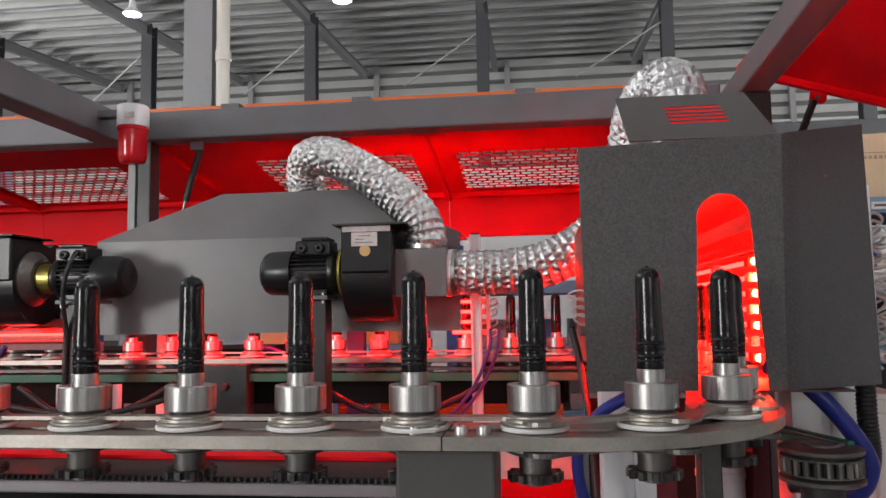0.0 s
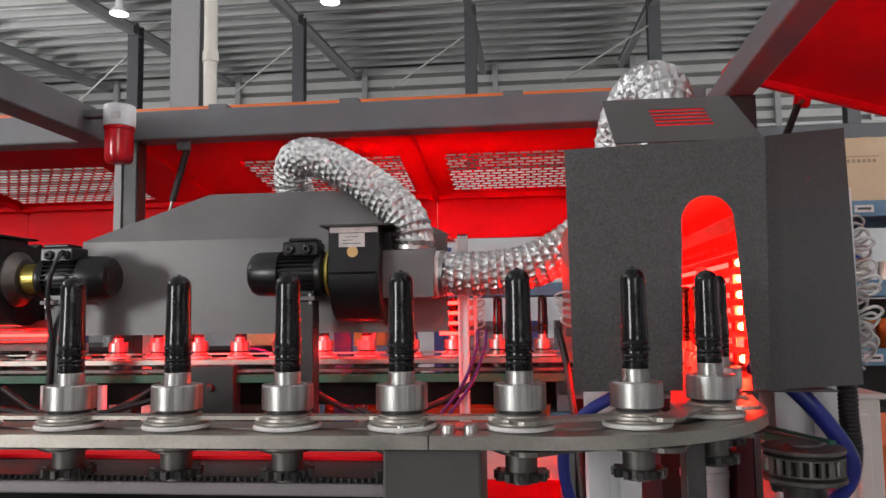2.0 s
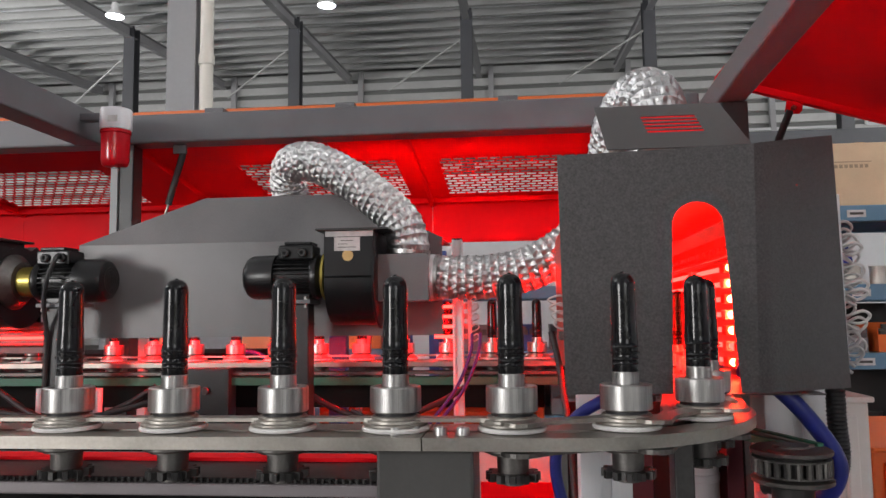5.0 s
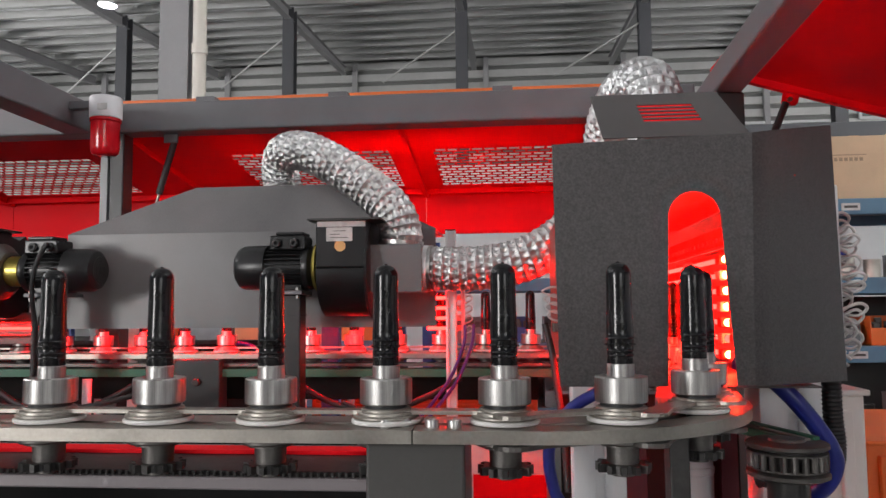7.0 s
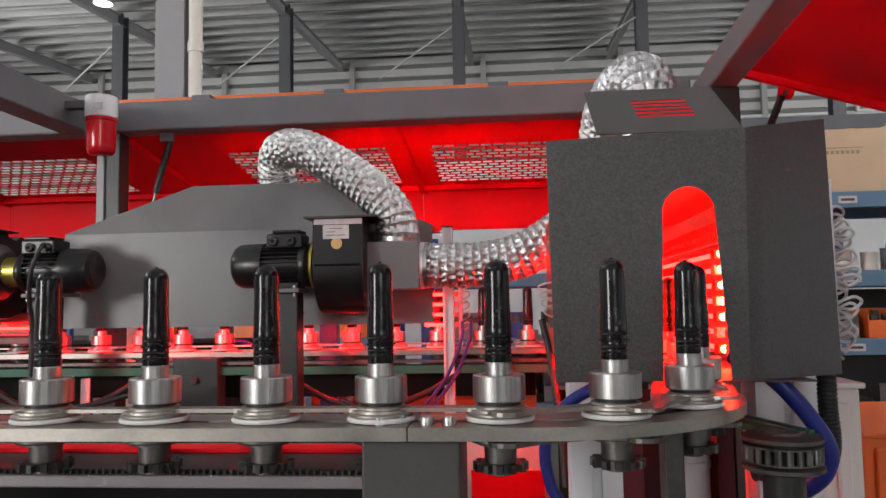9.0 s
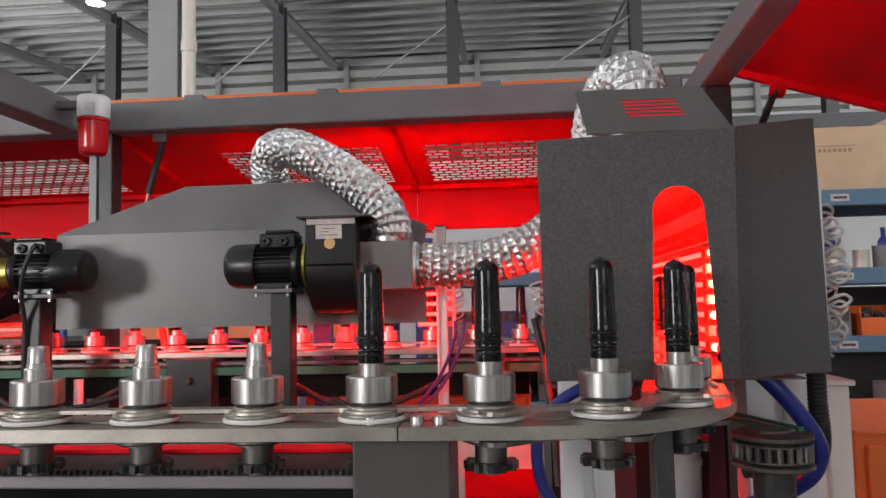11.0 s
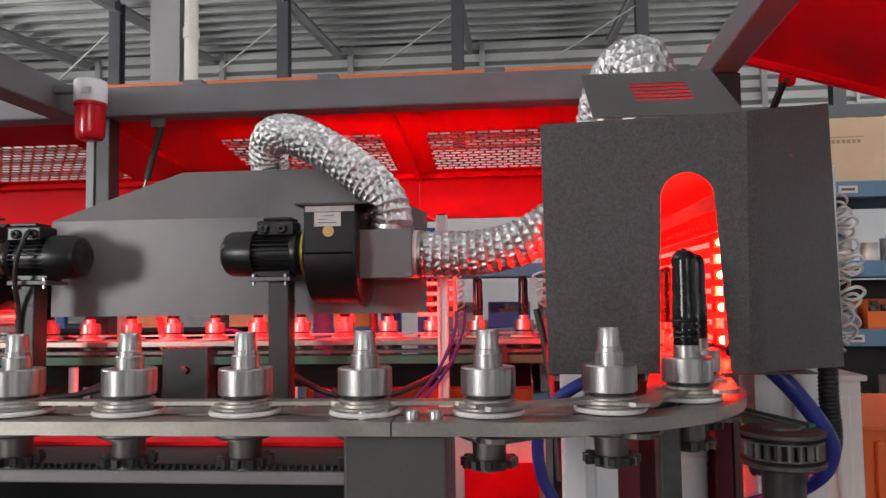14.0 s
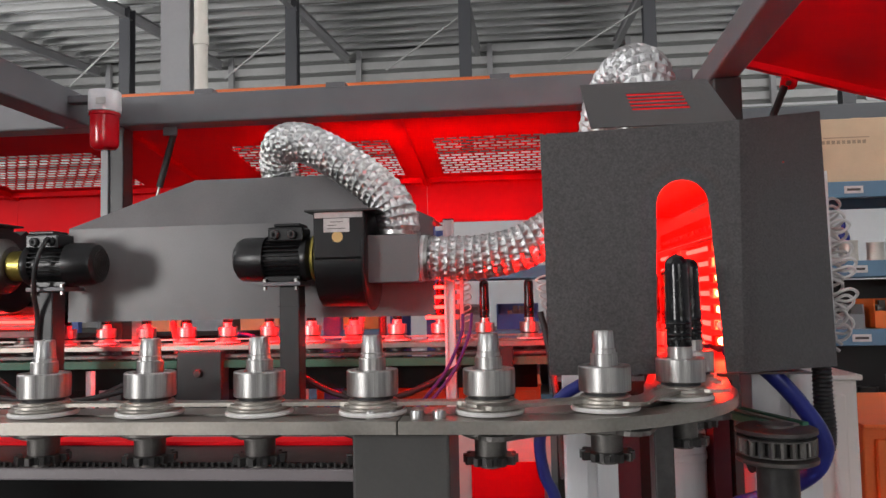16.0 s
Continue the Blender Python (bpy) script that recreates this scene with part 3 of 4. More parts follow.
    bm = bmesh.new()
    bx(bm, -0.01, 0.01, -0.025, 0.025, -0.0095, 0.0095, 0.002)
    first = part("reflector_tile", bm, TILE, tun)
    tile = first.data
    first.location = (LANE + 0.159, 0.445, 1.45)
    for side in (-1, 1):
        xw = LANE + side * 0.155
        for i in range(7):
            z = 1.168 + i * 0.034
            for n in range(3):
                o = new("reflector_tile", tile)
                o.parent = tun
                o.location = (xw + side * 0.004, 0.445 + n * 0.056 + 0.020 * (i % 2), z + 0.004 * (n % 2))
            for n, (ya, yb) in enumerate(((0.645, 0.69), (0.735, 0.98), (1.05, 1.33))):
                bm = bmesh.new()
                tube(bm, [Vector((xw, ya, z)), Vector((xw, yb, z))], 0.0085 if n == 0 else 0.0055, 10)
                part("quartz_tube", bm, LAMPHOT if n == 0 and i != 1 else LAMPRED, tun, "glowing red quartz lamp tube", 50)
                bm = bmesh.new()
                bx(bm, xw - 0.011, xw + 0.009, ya - 0.033, ya, z - 0.011, z + 0.011, 0.003)
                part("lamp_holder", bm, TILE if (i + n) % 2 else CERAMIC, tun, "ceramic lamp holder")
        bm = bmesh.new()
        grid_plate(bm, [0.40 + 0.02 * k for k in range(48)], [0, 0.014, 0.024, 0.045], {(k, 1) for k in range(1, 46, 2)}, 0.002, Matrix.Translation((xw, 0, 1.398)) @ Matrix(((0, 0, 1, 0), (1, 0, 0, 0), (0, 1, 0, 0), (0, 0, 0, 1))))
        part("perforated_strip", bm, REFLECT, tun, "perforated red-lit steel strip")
        bm = bmesh.new()
        tube(bm, [Vector((xw - side * 0.012, 0.40, 1.396)), Vector((xw - side * 0.012, 1.34, 1.396))], 0.004, 8)
        part("guard_rod", bm, STEEL, tun, "", 50)
    # added sheet that stops the lamps from reddening the drive below
    box_part("floor_panel", (0.985, 1.153, 0.40, 1.36, 1.128, 1.131), HOODPAINT, tun, "", 0)
    # reflector sheets, their base colour reddened to look lit by the lamps
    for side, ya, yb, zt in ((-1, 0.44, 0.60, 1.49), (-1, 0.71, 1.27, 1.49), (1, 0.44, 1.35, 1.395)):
        box_part("reflector_back", (LANE + side * 0.19 - 0.002, LANE + side * 0.19 + 0.002, ya, yb, 1.15, zt), REFLECT, tun, "reflector sheet tinted with red lamp glow", 0)
    bm = bmesh.new()
    tube(bm, [Vector((0.985, 0.95, 1.40)), Vector((0.985, 0.95, 1.475))], 0.010, 12)
    sensor = part("sensor_body", bm, RUBBER, tun, "black sensor body", 50)
    bm = bmesh.new()
    lathe(bm, [(0.009, 1.448), (0.0115, 1.448), (0.0115, 1.460), (0.009, 1.460)], 16, Matrix.Translation((0.985, 0.95, 0)))
    part("sensor_ring", bm, STEEL, sensor, "bright steel ring", 50)
    # white wire loops of the lamp ends
    rnd = random.Random(5)
    bundle = thing("wire_bundle", "white sleeved wire loops at the lamp ends", "cable")
    for i in range(18):
        z = 1.19 + i * 0.0145
        bm = bmesh.new()
        w = 0.002 + rnd.random() * 0.018
        yy = 0.535 + rnd.uniform(-0.025, 0.03)
        h = rnd.uniform(0.010, 0.018)
        pts = [(1.236, yy, z), (1.252 + w, yy - 0.01, z + h), (1.270 + w, yy, z + 0.002), (1.256 + w, yy + 0.01, z - h), (1.240, yy + 0.015, z - h * 0.7), (1.248 + w, yy, z - 2.2 * h)]
        tube(bm, smooth_line(pts, 6), 0.0030, 8)
        part("wire", bm, WIRE, bundle, "", 60)
    box_part("terminal_strip", (1.228, 1.240, 0.51, 0.57, 1.19, 1.50), ALU, bundle, "aluminium terminal strip", 0.002)
    # connectors on the other side
    c = thing("wire_bundle", "white lamp wires and a steel clamp beside the hood", "cable")
    for i in range(4):
        bm = bmesh.new()
        z = 1.255 + i * 0.018
        tube(bm, smooth_line([(0.735, 0.80, z), (0.715, 0.79, z + 0.01), (0.700 - 0.004 * i, 0.785, z), (0.712, 0.79, z - 0.012), (0.735, 0.80, z - 0.016)], 6), 0.0026, 8)
        part("wire", bm, WIRE, c, "", 60)
    box_part("clamp", (0.712, 0.740, 0.78, 0.84, 1.215, 1.235), DULL, c, "", 0.002)


hood()

# ---- blowers ----


def finish_blower(t, X, gap):
    # outlet box
    box_part("outlet_box", (0.187 + gap, 0.345 + gap, 1.285, 1.44, 1.322, 1.468), GREYPAINT, t, "grey sheet metal outlet box", 0.002)
    bm = bmesh.new()
    lathe(bm, [(0.06, 0.345 + gap), (0.073, 0.345 + gap), (0.073, 0.362 + gap), (0.06, 0.362 + gap)], 32, Matrix.Translation((0, 1.365, 1.397)) @ X)
    part("spigot", bm, ALU, t, "", 40)
    return t


def motor_cable(t):
    # motor cable
    bm = bmesh.new()
    tube(bm, smooth_line([(-0.105, 1.288, 1.488), (-0.108, 1.262, 1.47), (-0.085, 1.255, 1.40), (-0.070, 1.27, 1.32), (-0.060, 1.305, 1.22), (-0.055, 1.308, 1.0)], 8), 0.0075, 10)
    part("cable", bm, RUBBER, t, "black motor cable", 60)


def make_blower(cabled=True, gap=0.0):
    t = thing("blower", "gloss black centrifugal blower with finned motor on a post", "blower", "blowers beside the oven")
    X = Matrix.Rotation(radians(90), 4, 'Y')          # turns z to x
    ax = Matrix.Translation((0, 1.35, 1.405))
    bm = bmesh.new()
    lathe(bm, [(0, -0.250), (0.045, -0.250), (0.062, -0.242), (0.070, -0.226), (0.072, -0.150), (0.062, -0.150), (0, -0.150)], 36, ax @ X)
    cowl = part("fan_cowl", bm, BLACKPAINT, t, "", 35)
    bm = bmesh.new()
    for r in (0.012, 0.022, 0.032, 0.042):
        lathe(bm, [(r, -0.2505), (r, -0.2525), (r + 0.004, -0.2525), (r + 0.004, -0.2505)], 28, ax @ X)
    tagged(part("cowl_grille", bm, BLACKSTEEL, cowl, "black ring grille", 35), kind="stuff")
    bm = bmesh.new()
    lathe(bm, [(0, -0.152), (0.053, -0.152), (0.053, -0.030), (0, -0.030)], 36, ax @ X)
    body = part("motor_body", bm, BLACKPAINT, t, "black finned motor body", 30)
    for i in range(26):
        bm = bmesh.new()
        m = ax @ Matrix.Rotation(2 * math.pi * i / 26, 4, 'X')
        bx(bm, -0.150, -0.032, -0.0016, 0.0016, 0.0525, 0.066, 0, m)
        part("cooling_fin", bm, BLACKPAINT, body)
    bm = bmesh.new()
    lathe(bm, [(0, -0.032), (0.067, -0.032), (0.070, -0.026), (0.070, -0.012), (0.060, 0.0), (0.050, 0.006), (0, 0.006)], 36, ax @ X)
    part("end_bell", bm, BLACKPAINT, t, "", 35)
    bm = bmesh.new()
    lathe(bm, [(0, 0.004), (0.046 if gap else 0.074, 0.004), (0.050 if gap else 0.078, 0.008), (0.050 if gap else 0.078, 0.014 + gap * 0.6), (0.040, 0.018 + gap * 0.6), (0, 0.018 + gap * 0.6)], 36, ax @ X)
    part("flange", bm, BRASS, t, "yellow passivated flange", 35)
    bm = bmesh.new()
    lathe(bm, [(0, 0.016 + gap * 0.6), (0.066, 0.018 + gap * 0.6), (0.092 if gap else 0.07, 0.020 + gap), (0.092 if gap else 0.07, 0.028 + gap), (0, 0.028 + gap)], 36, ax @ X)
    part("inlet_disc", bm, DULL, t, "dusty grey inlet disc", 35)
    # terminal box with two cable glands
    b = box_part("terminal_box", (-0.134, -0.020, 1.295, 1.385, 1.456, 1.503), BLACKPAINT, t, "", 0.006)
    box_part("lid", (-0.116, -0.028, 1.30, 1.38, 1.503, 1.514), BLACKPAINT, b, "", 0.004)
    for xx in (-0.110, -0.054):
        bm = bmesh.new()
        lathe(bm, [(0.006, 0.0), (0.015, 0.0), (0.015, 0.008), (0.011, 0.012), (0.006, 0.012)], 16, Matrix.Translation((xx, 1.295, 1.478)) @ Matrix.Rotation(radians(90), 4, 'X'))
        part("cable_gland", bm, RUBBER, b, "", 40)
    # foot
    f = box_part("foot_plate", (-0.158, -0.028, 1.29, 1.41, 1.318, 1.331), BEAMPAINT, t, "grey foot plate", 0.002)
    for xx in (-0.145, -0.045):
        bm = bmesh.new()
        bolt(bm, xx, 1.302, 1.331, 0.007, 0.010)
        bolt(bm, xx, 1.302, 1.306, 0.006, 0.012)
        part("foot_bolt", bm, STEEL, f, "bright steel bolt")
    box_part("foot_rib", (-0.150, -0.036, 1.31, 1.39, 1.331, 1.350), BLACKPAINT, t, "", 0.003)
    box_part("cable_tie", (-0.106, -0.038, 1.313, 1.387, 1.252, 1.256), RUBBER, t, "black cable tie", 0)
    box_part("post", (-0.104, -0.040, 1.315, 1.385, 0.60, 1.318), POSTPAINT, t, "dark square steel post", 0.004)
    # scroll housing
    bm = bmesh.new()
    n = 44
    rings = []
    for x in (0.027 + gap, 0.180 + gap):
        rings.append([])
        for i in range(n):
            a = 2 * math.pi * i / n
            r = 0.128 + 0.030 * (i / n)
            rings[-1].append(bm.verts.new((x, 1.385 + r * math.cos(a + 1.2), 1.395 + r * math.sin(a + 1.2))))
    bm.faces.new(rings[0])
    bm.faces.new(rings[1][::-1])
    for i in range(n):
        bm.faces.new((rings[0][i], rings[0][(i + 1) % n], rings[1][(i + 1) % n], rings[1][i]))
    es = [e for e in bm.edges if len(e.link_faces) == 2 and e.calc_face_angle(0) > 1.2]
    bmesh.ops.bevel(bm, geom=es, offset=0.008, segments=3, affect='EDGES')
    part("scroll_housing", bm, BLACKPAINT, t, "", 35)
    bm = bmesh.new()
    lathe(bm, [(0.07, 0.178 + gap), (0.158, 0.178 + gap), (0.160, 0.180 + gap), (0.160, 0.186 + gap), (0.157, 0.188 + gap), (0.07, 0.188 + gap)], 44, Matrix.Translation((0, 1.385, 1.395)) @ X)
    part("side_plate", bm, BLACKPAINT, t, "", 35)
    bm = bmesh.new()
    bx(bm, 0.028 + gap, 0.186 + gap, 1.2375, 1.40, 1.395, 1.538, 0.006)
    neck = part("throat", bm, BLACKPAINT, t)
    box_part("throat_flange", (0.008 + gap, 0.232 + gap, 1.215, 1.42, 1.538, 1.544), BLACKSTEEL, t, "", 0.001)
    if cabled:
        return finish_blower(t, X, gap)
    lb = box_part("rating_plate", (0.062, 0.142, 1.2352, 1.2370, 1.476, 1.518), LABEL, t, "worn paper rating plate", 0.0005)
    bm = bmesh.new()
    for i, (a, b2) in enumerate(((0.082, 0.122), (0.074, 0.104), (0.074, 0.130))):
        bx(bm, a, b2, 1.2345, 1.2351, 1.506 - i * 0.010, 1.508 - i * 0.010)
    part("print_bars", bm, INK, lb, "dark illegible print")
    bm = bmesh.new()
    lathe(bm, [(0, 0), (0.017, 0), (0.017, 0.001), (0, 0.001)], 20, Matrix.Translation((0.104, 1.2372, 1.462)) @ Matrix.Rotation(radians(90), 4, 'X'))
    part("sticker", bm, OCHRE, t, "round ochre sticker")
    box_part("gasket", (0.034, 0.182, 1.2355, 1.2372, 1.520, 1.537), LABEL, t, "torn pale paper gasket", 0)
    return finish_blower(t, X, gap)


blower = make_blower(False)
other = make_blower(True, 0.065)
motor_cable(other)
for o in other.children_recursive:
    o.data.transform(Matrix.Diagonal((-1, 1, 1, 1)))
    o.data.flip_normals()
other.matrix_world = pose(-0.966, 0, 0)

# ---- foil ducts ----


def foil_duct(label, pts, r, pitch, seed, spans=10):
    """Flexible foil duct: a ribbed, crumpled tube with wire rings."""
    line = smooth_line(pts, spans)
    # even steps
    total = [0.0]
    for a, b in zip(line, line[1:]):
        total.append(total[-1] + (b - a).length)
    step = pitch / 8
    n = int(total[-1] / step)
    even, j = [], 0
    for i in range(n + 1):
        s = i * step
        while j < len(line) - 2 and total[j + 1] < s:
            j += 1
        f = (s - total[j]) / max(1e-9, total[j + 1] - total[j])
        even.append(line[j].lerp(line[j + 1], min(1.0, f)))
    rnd = random.Random(seed)
    seg = 76
    jag = {}

    def rad(i, a):
        k = round(a / (2 * math.pi) * seg) % seg
        rib, f = i // 8, (i % 8) / 8
        env = math.sin(math.pi * f)
        if (i, k) not in jag:
            jag[(i, k)] = rnd.uniform(-1, 1)
        crease = noise.noise(Vector((i * 0.15, math.cos(a) * 3.0, math.sin(a) * 3.0 + seed)))
        dent = -0.10 * env * max(0.0, math.cos(16 * a + math.pi * rib + 2.0 * crease)) ** 0.7
        return r * (0.95 + 0.055 * (1 - env) + dent - 0.06 * max(0.0, crease) + 0.010 * jag[(i, k)])
    ob = thing("foil_duct", label, "duct", "foil ducts")
    bm = bmesh.new()
    tube(bm, even, rad, seg)
    part("foil_sleeve", bm, FOIL, ob, "", 14)
    for end in (0, -1):
        bm = bmesh.new()
        p = even[end]
        d = (even[1] - even[0]) if end == 0 else (even[-2] - even[-1])
        m = Matrix.Translation(p) @ d.to_track_quat('Z', 'Y').to_matrix().to_4x4()
        lathe(bm, [(r * 0.95, 0.004), (r * 1.03, 0.004), (r * 1.03, 0.016), (r * 0.95, 0.016)], 36, m)
        part("hose_clamp", bm, STEEL, ob, "", 40)
    return ob


foil_duct("silver foil duct arched from the oven cover to the blower",
          [(-0.185, 1.60, 1.695), (-0.19, 1.58, 1.755), (-0.155, 1.52, 1.810), (-0.06, 1.46, 1.800), (0.06, 1.42, 1.735), (0.17, 1.39, 1.655), (0.245, 1.37, 1.58), (0.272, 1.362, 1.51), (0.272, 1.362, 1.466)], 0.068, 0.025, 3)
foil_duct("silver foil duct sagging from the blower to the tunnel",
          [(0.355, 1.365, 1.397), (0.45, 1.36, 1.395), (0.55, 1.35, 1.398), (0.65, 1.34, 1.418), (0.74, 1.34, 1.462), (0.82, 1.34, 1.52)], 0.071, 0.027, 8)
foil_duct("silver foil duct looped over behind the hood cap",
          [(0.98, 0.90, 1.66), (0.98, 0.92, 1.76), (0.975, 0.99, 1.842), (0.955, 1.12, 1.868), (0.930, 1.26, 1.835), (0.912, 1.36, 1.72), (0.905, 1.40, 1.50)], 0.078, 0.029, 13)

# ---- oven cover ----


def oven_cover(x0, x1, tx0, tx1, label, open_back=True):
    t = thing("oven_cover", label, "oven cover")
    bm = bmesh.new()
    y0, y1, zb, zs, zt = 1.50, 1.80, 1.212, 1.540, 1.700
    th = 0.003
    bent_wall(bm, [(x0, y1), (x0, y0), (x1, y0)] if open_back else [(x0, y1), (x0, y0), (x1, y0), (x1, y1)], zb, zs, th)
    part("skirt", bm, GREYPAINT, t)
    bm = bmesh.new()
    lo = [(x0 - 0.002, y0 - 0.002), (x1 + 0.002, y0 - 0.002), (x1 + 0.002, y1), (x0 - 0.002, y1)]
    hi = [(tx0, y0 + 0.03), (tx1, y0 + 0.03), (tx1, y1 - 0.04), (tx0, y1 - 0.04)]
    a = [bm.verts.new((x, y, zs - 0.002)) for x, y in lo]
    b = [bm.verts.new((x, y, zt)) for x, y in hi]
    bm.faces.new(b)
    for i in range(4):
        bm.faces.new((a[i], a[(i + 1) % 4], b[(i + 1) % 4], b[i]))
    part("hopper_top", bm, GREYPAINT, t)
    if open_back:
        # added, unseen: keeps the cover's lamp light off the left lids
        box_part("back_panel", (x0 + 0.004, -0.32, y1 - 0.006, y1 - 0.003, zb, zs - 0.003), GREYPAINT, t, "", 0)
    else:
        box_part("back_panel", (x0 + 0.004, x1 - 0.004, y1 - 0.006, y1 - 0.003, zb, zs), GREYPAINT, t, "", 0)
    # lamps under the cover
    for y, z, lamp in ((1.520, 1.232, OVENRED), (1.520, 1.262, OVENRED)) + (((1.73, 1.26, DIMRED), (1.73, 1.34, DIMRED)) if open_back else ()):
        bm = bmesh.new()
        tube(bm, [Vector((x0 + 0.04, y, z)), Vector((x1 - 0.04, y, z))], 0.0055, 8)
        part("quartz_tube", bm, lamp, t, "glowing red quartz lamp tube", 50)
    return t


oven_cover(-0.925, 0.366, -0.475, 0.02, "grey sheet metal oven cover with a hopper top")
oven_cover(-2.65, -1.34, -2.2, -1.8, "grey sheet metal oven cover of the next oven", False)


def lamp_ends():
    """Lamp holders and coiled leads where the oven's lamps come out of the cover."""
    t = thing("lamp_end_rack", "red-lit ceramic lamp ends at the oven cover's open side", "heater lamp")
    box_part("rack_bar", (0.445, 0.457, 1.555, 1.575, 1.135, 1.42), ALU, t, "", 0.001)
    for i in range(6):
        z = 1.205 + i * 0.034
        bm = bmesh.new()
        tube(bm, [Vector((0.33, 1.56, z)), Vector((0.405, 1.56, z))], 0.0055, 8)
        part("quartz_tube", bm, LAMPRED, t, "glowing red quartz tube", 50)
        bm = bmesh.new()
        bx(bm, 0.405, 0.445, 1.548, 1.572, z - 0.009, z + 0.009, 0.003)
        part("lamp_holder", bm, CERAMIC, t, "ceramic lamp holder")
        bm = bmesh.new()
        tube(bm, smooth_line([(0.457, 1.565, z), (0.475, 1.56, z + 0.008), (0.482, 1.56, z - 0.004), (0.470, 1.565, z - 0.014), (0.457, 1.57, z - 0.018)], 5), 0.0026, 6)
        part("lead", bm, WIRE, t, "white lamp lead", 60)


lamp_ends()


def side_lamps():
    t = thing("lamp_bank", "glowing quartz lamp bank below the blower", "heater lamp")
    for i, z in enumerate((1.190, 1.215, 1.240)):
        bm = bmesh.new()
        tube(bm, [Vector((-1.55, 1.50, z)), Vector((-1.035, 1.50, z))], 0.005, 8)
        part("quartz_tube", bm, LAMPRED if i == 1 else TILE, t, "quartz lamp tube", 50)
        bm = bmesh.new()
        bx(bm, -1.035, -0.995, 1.49, 1.51, z - 0.009, z + 0.009, 0.002)
        part("lamp_holder", bm, TILE, t, "ceramic lamp holder")
    box_part("reflector", (-1.56, -1.0, 1.53, 1.536, 1.16, 1.27), BLACKSTEEL, t, "blackened steel reflector", 0.001)
    for i in range(9):
        bm = bmesh.new()
        z = 1.165 + i * 0.0145
        tube(bm, smooth_line([(-0.995, 1.50, z), (-0.972, 1.492, z + 0.009), (-0.958 - 0.004 * (i % 3), 1.486, z), (-0.970, 1.488, z - 0.010), (-0.985, 1.495, z - 0.006)], 5), 0.0024, 6)
        part("lead", bm, WIRE, t, "white lamp lead", 60)
    box_part("bracket", (-0.99, -0.965, 1.485, 1.54, 1.13, 1.28), TILE, t, "", 0.002)


side_lamps()

# ---- frame, lids and beacon ----


def frame_beams():
    t = thing("machine_frame", "slate grey square tube machine frame", "frame")
    box_part("back_beam", (-3.2, 1.334, 1.95, 2.06, 2.012, 2.135), BEAMPAINT, t, "", 0.008)
    box_part("left_beam", (-1.235, -1.115, -1.6, 1.949, 2.010, 2.135), BEAMPAINT, t, "", 0.008)
    beam = box_part("right_beam", (0, 0.098, -3.6, 0.11, 2.012, 2.104), BEAMPAINT, t, "", 0.008)
    beam.matrix_basis = pose(1.338, 1.95, 0, 0, 0, -2.5)
    # right post of the grey frame, in darker paint to show it shaded
    box_part("post", (1.334, 1.428, 1.66, 1.75, 0.0, 2.011), POSTPAINT, t, "", 0.006)
    box_part("post", (-1.045, -0.985, 1.965, 2.045, 0.0, 2.011), POSTPAINT, t, "", 0.005)
    b = box_part("alloy_profile", (-1.088, -1.056, 1.97, 2.00, 0.0, 2.011), RAFTER, t, "pale grey profile strip", 0.002)
    box_part("edge_strip", (-3.2, 1.16, 2.045, 2.075, 2.1355, 2.1735), ORANGE, t, "orange edge strip", 0.002)
    for x in (-0.68, -0.12, 0.55):
        box_part("hinge_tab", (x, x + 0.08, 1.97, 2.04, 2.1355, 2.158), BEAMPAINT, t, "", 0.002)
    # beams added to darken the space under the back run
    box_part("cross_beam", (-2.4, 0.70, 1.66, 1.72, 0.955, 1.040), SHADEBLACK, t, "black beam added to deepen the shade", 0.003)
    box_part("cross_beam", (-2.4, 0.70, 1.75, 1.80, 0.62, 0.70), SHADEBLACK, t, "black beam added to deepen the shade", 0.003)
    # base table of the machine
    box_part("base_table", (-2.6, 1.15, 0.10, 1.95, 0.50, 0.56), POSTPAINT, t, "", 0.004)
    box_part("base_panel", (-2.6, 1.15, 0.09, 0.098, 0.05, 0.50), RED, t, "red base panel", 0.001)
    box_part("red_apron", (0.508, 0.700, 1.05, 1.056, 0.561, 0.833), RED, t, "red sheet metal apron", 0.001)
    box_part("pale_panel", (0.45, 0.72, 1.07, 1.076, 0.561, 0.98), CREAM, t, "pale enamelled panel", 0.001)
    # the dark red of these two includes the shade under the rail
    box_part("red_panel", (0.80, 0.887, 0.62, 0.626, 0.561, 1.06), SHADERED, t, "red sheet metal panel with shade in its colour", 0.001)
    box_part("red_panel", (1.030, 1.062, 0.60, 0.66, 0.561, 1.06), SHADERED, t, "red sheet metal post with shade in its colour", 0.001)
    # black sheets put where deep shade falls; they also hide the bright floor
    box_part("inner_wall", (0.73, 1.15, 0.90, 0.906, 0.561, 1.06), SHADEBLACK, t, "black sheet standing in for deep shade", 0.001)
    box_part("inner_wall", (-2.4, 0.40, 0.62, 0.626, 0.561, 0.99), SHADEBLACK, t, "black sheet standing in for deep shade", 0.001)
    for x in (-2.5, 1.05):
        for y in (0.15, 1.85):
            box_part("foot", (x, x + 0.08, y, y + 0.08, 0.0, 0.5), BEAMPAINT, t, "", 0.004)


frame_beams()


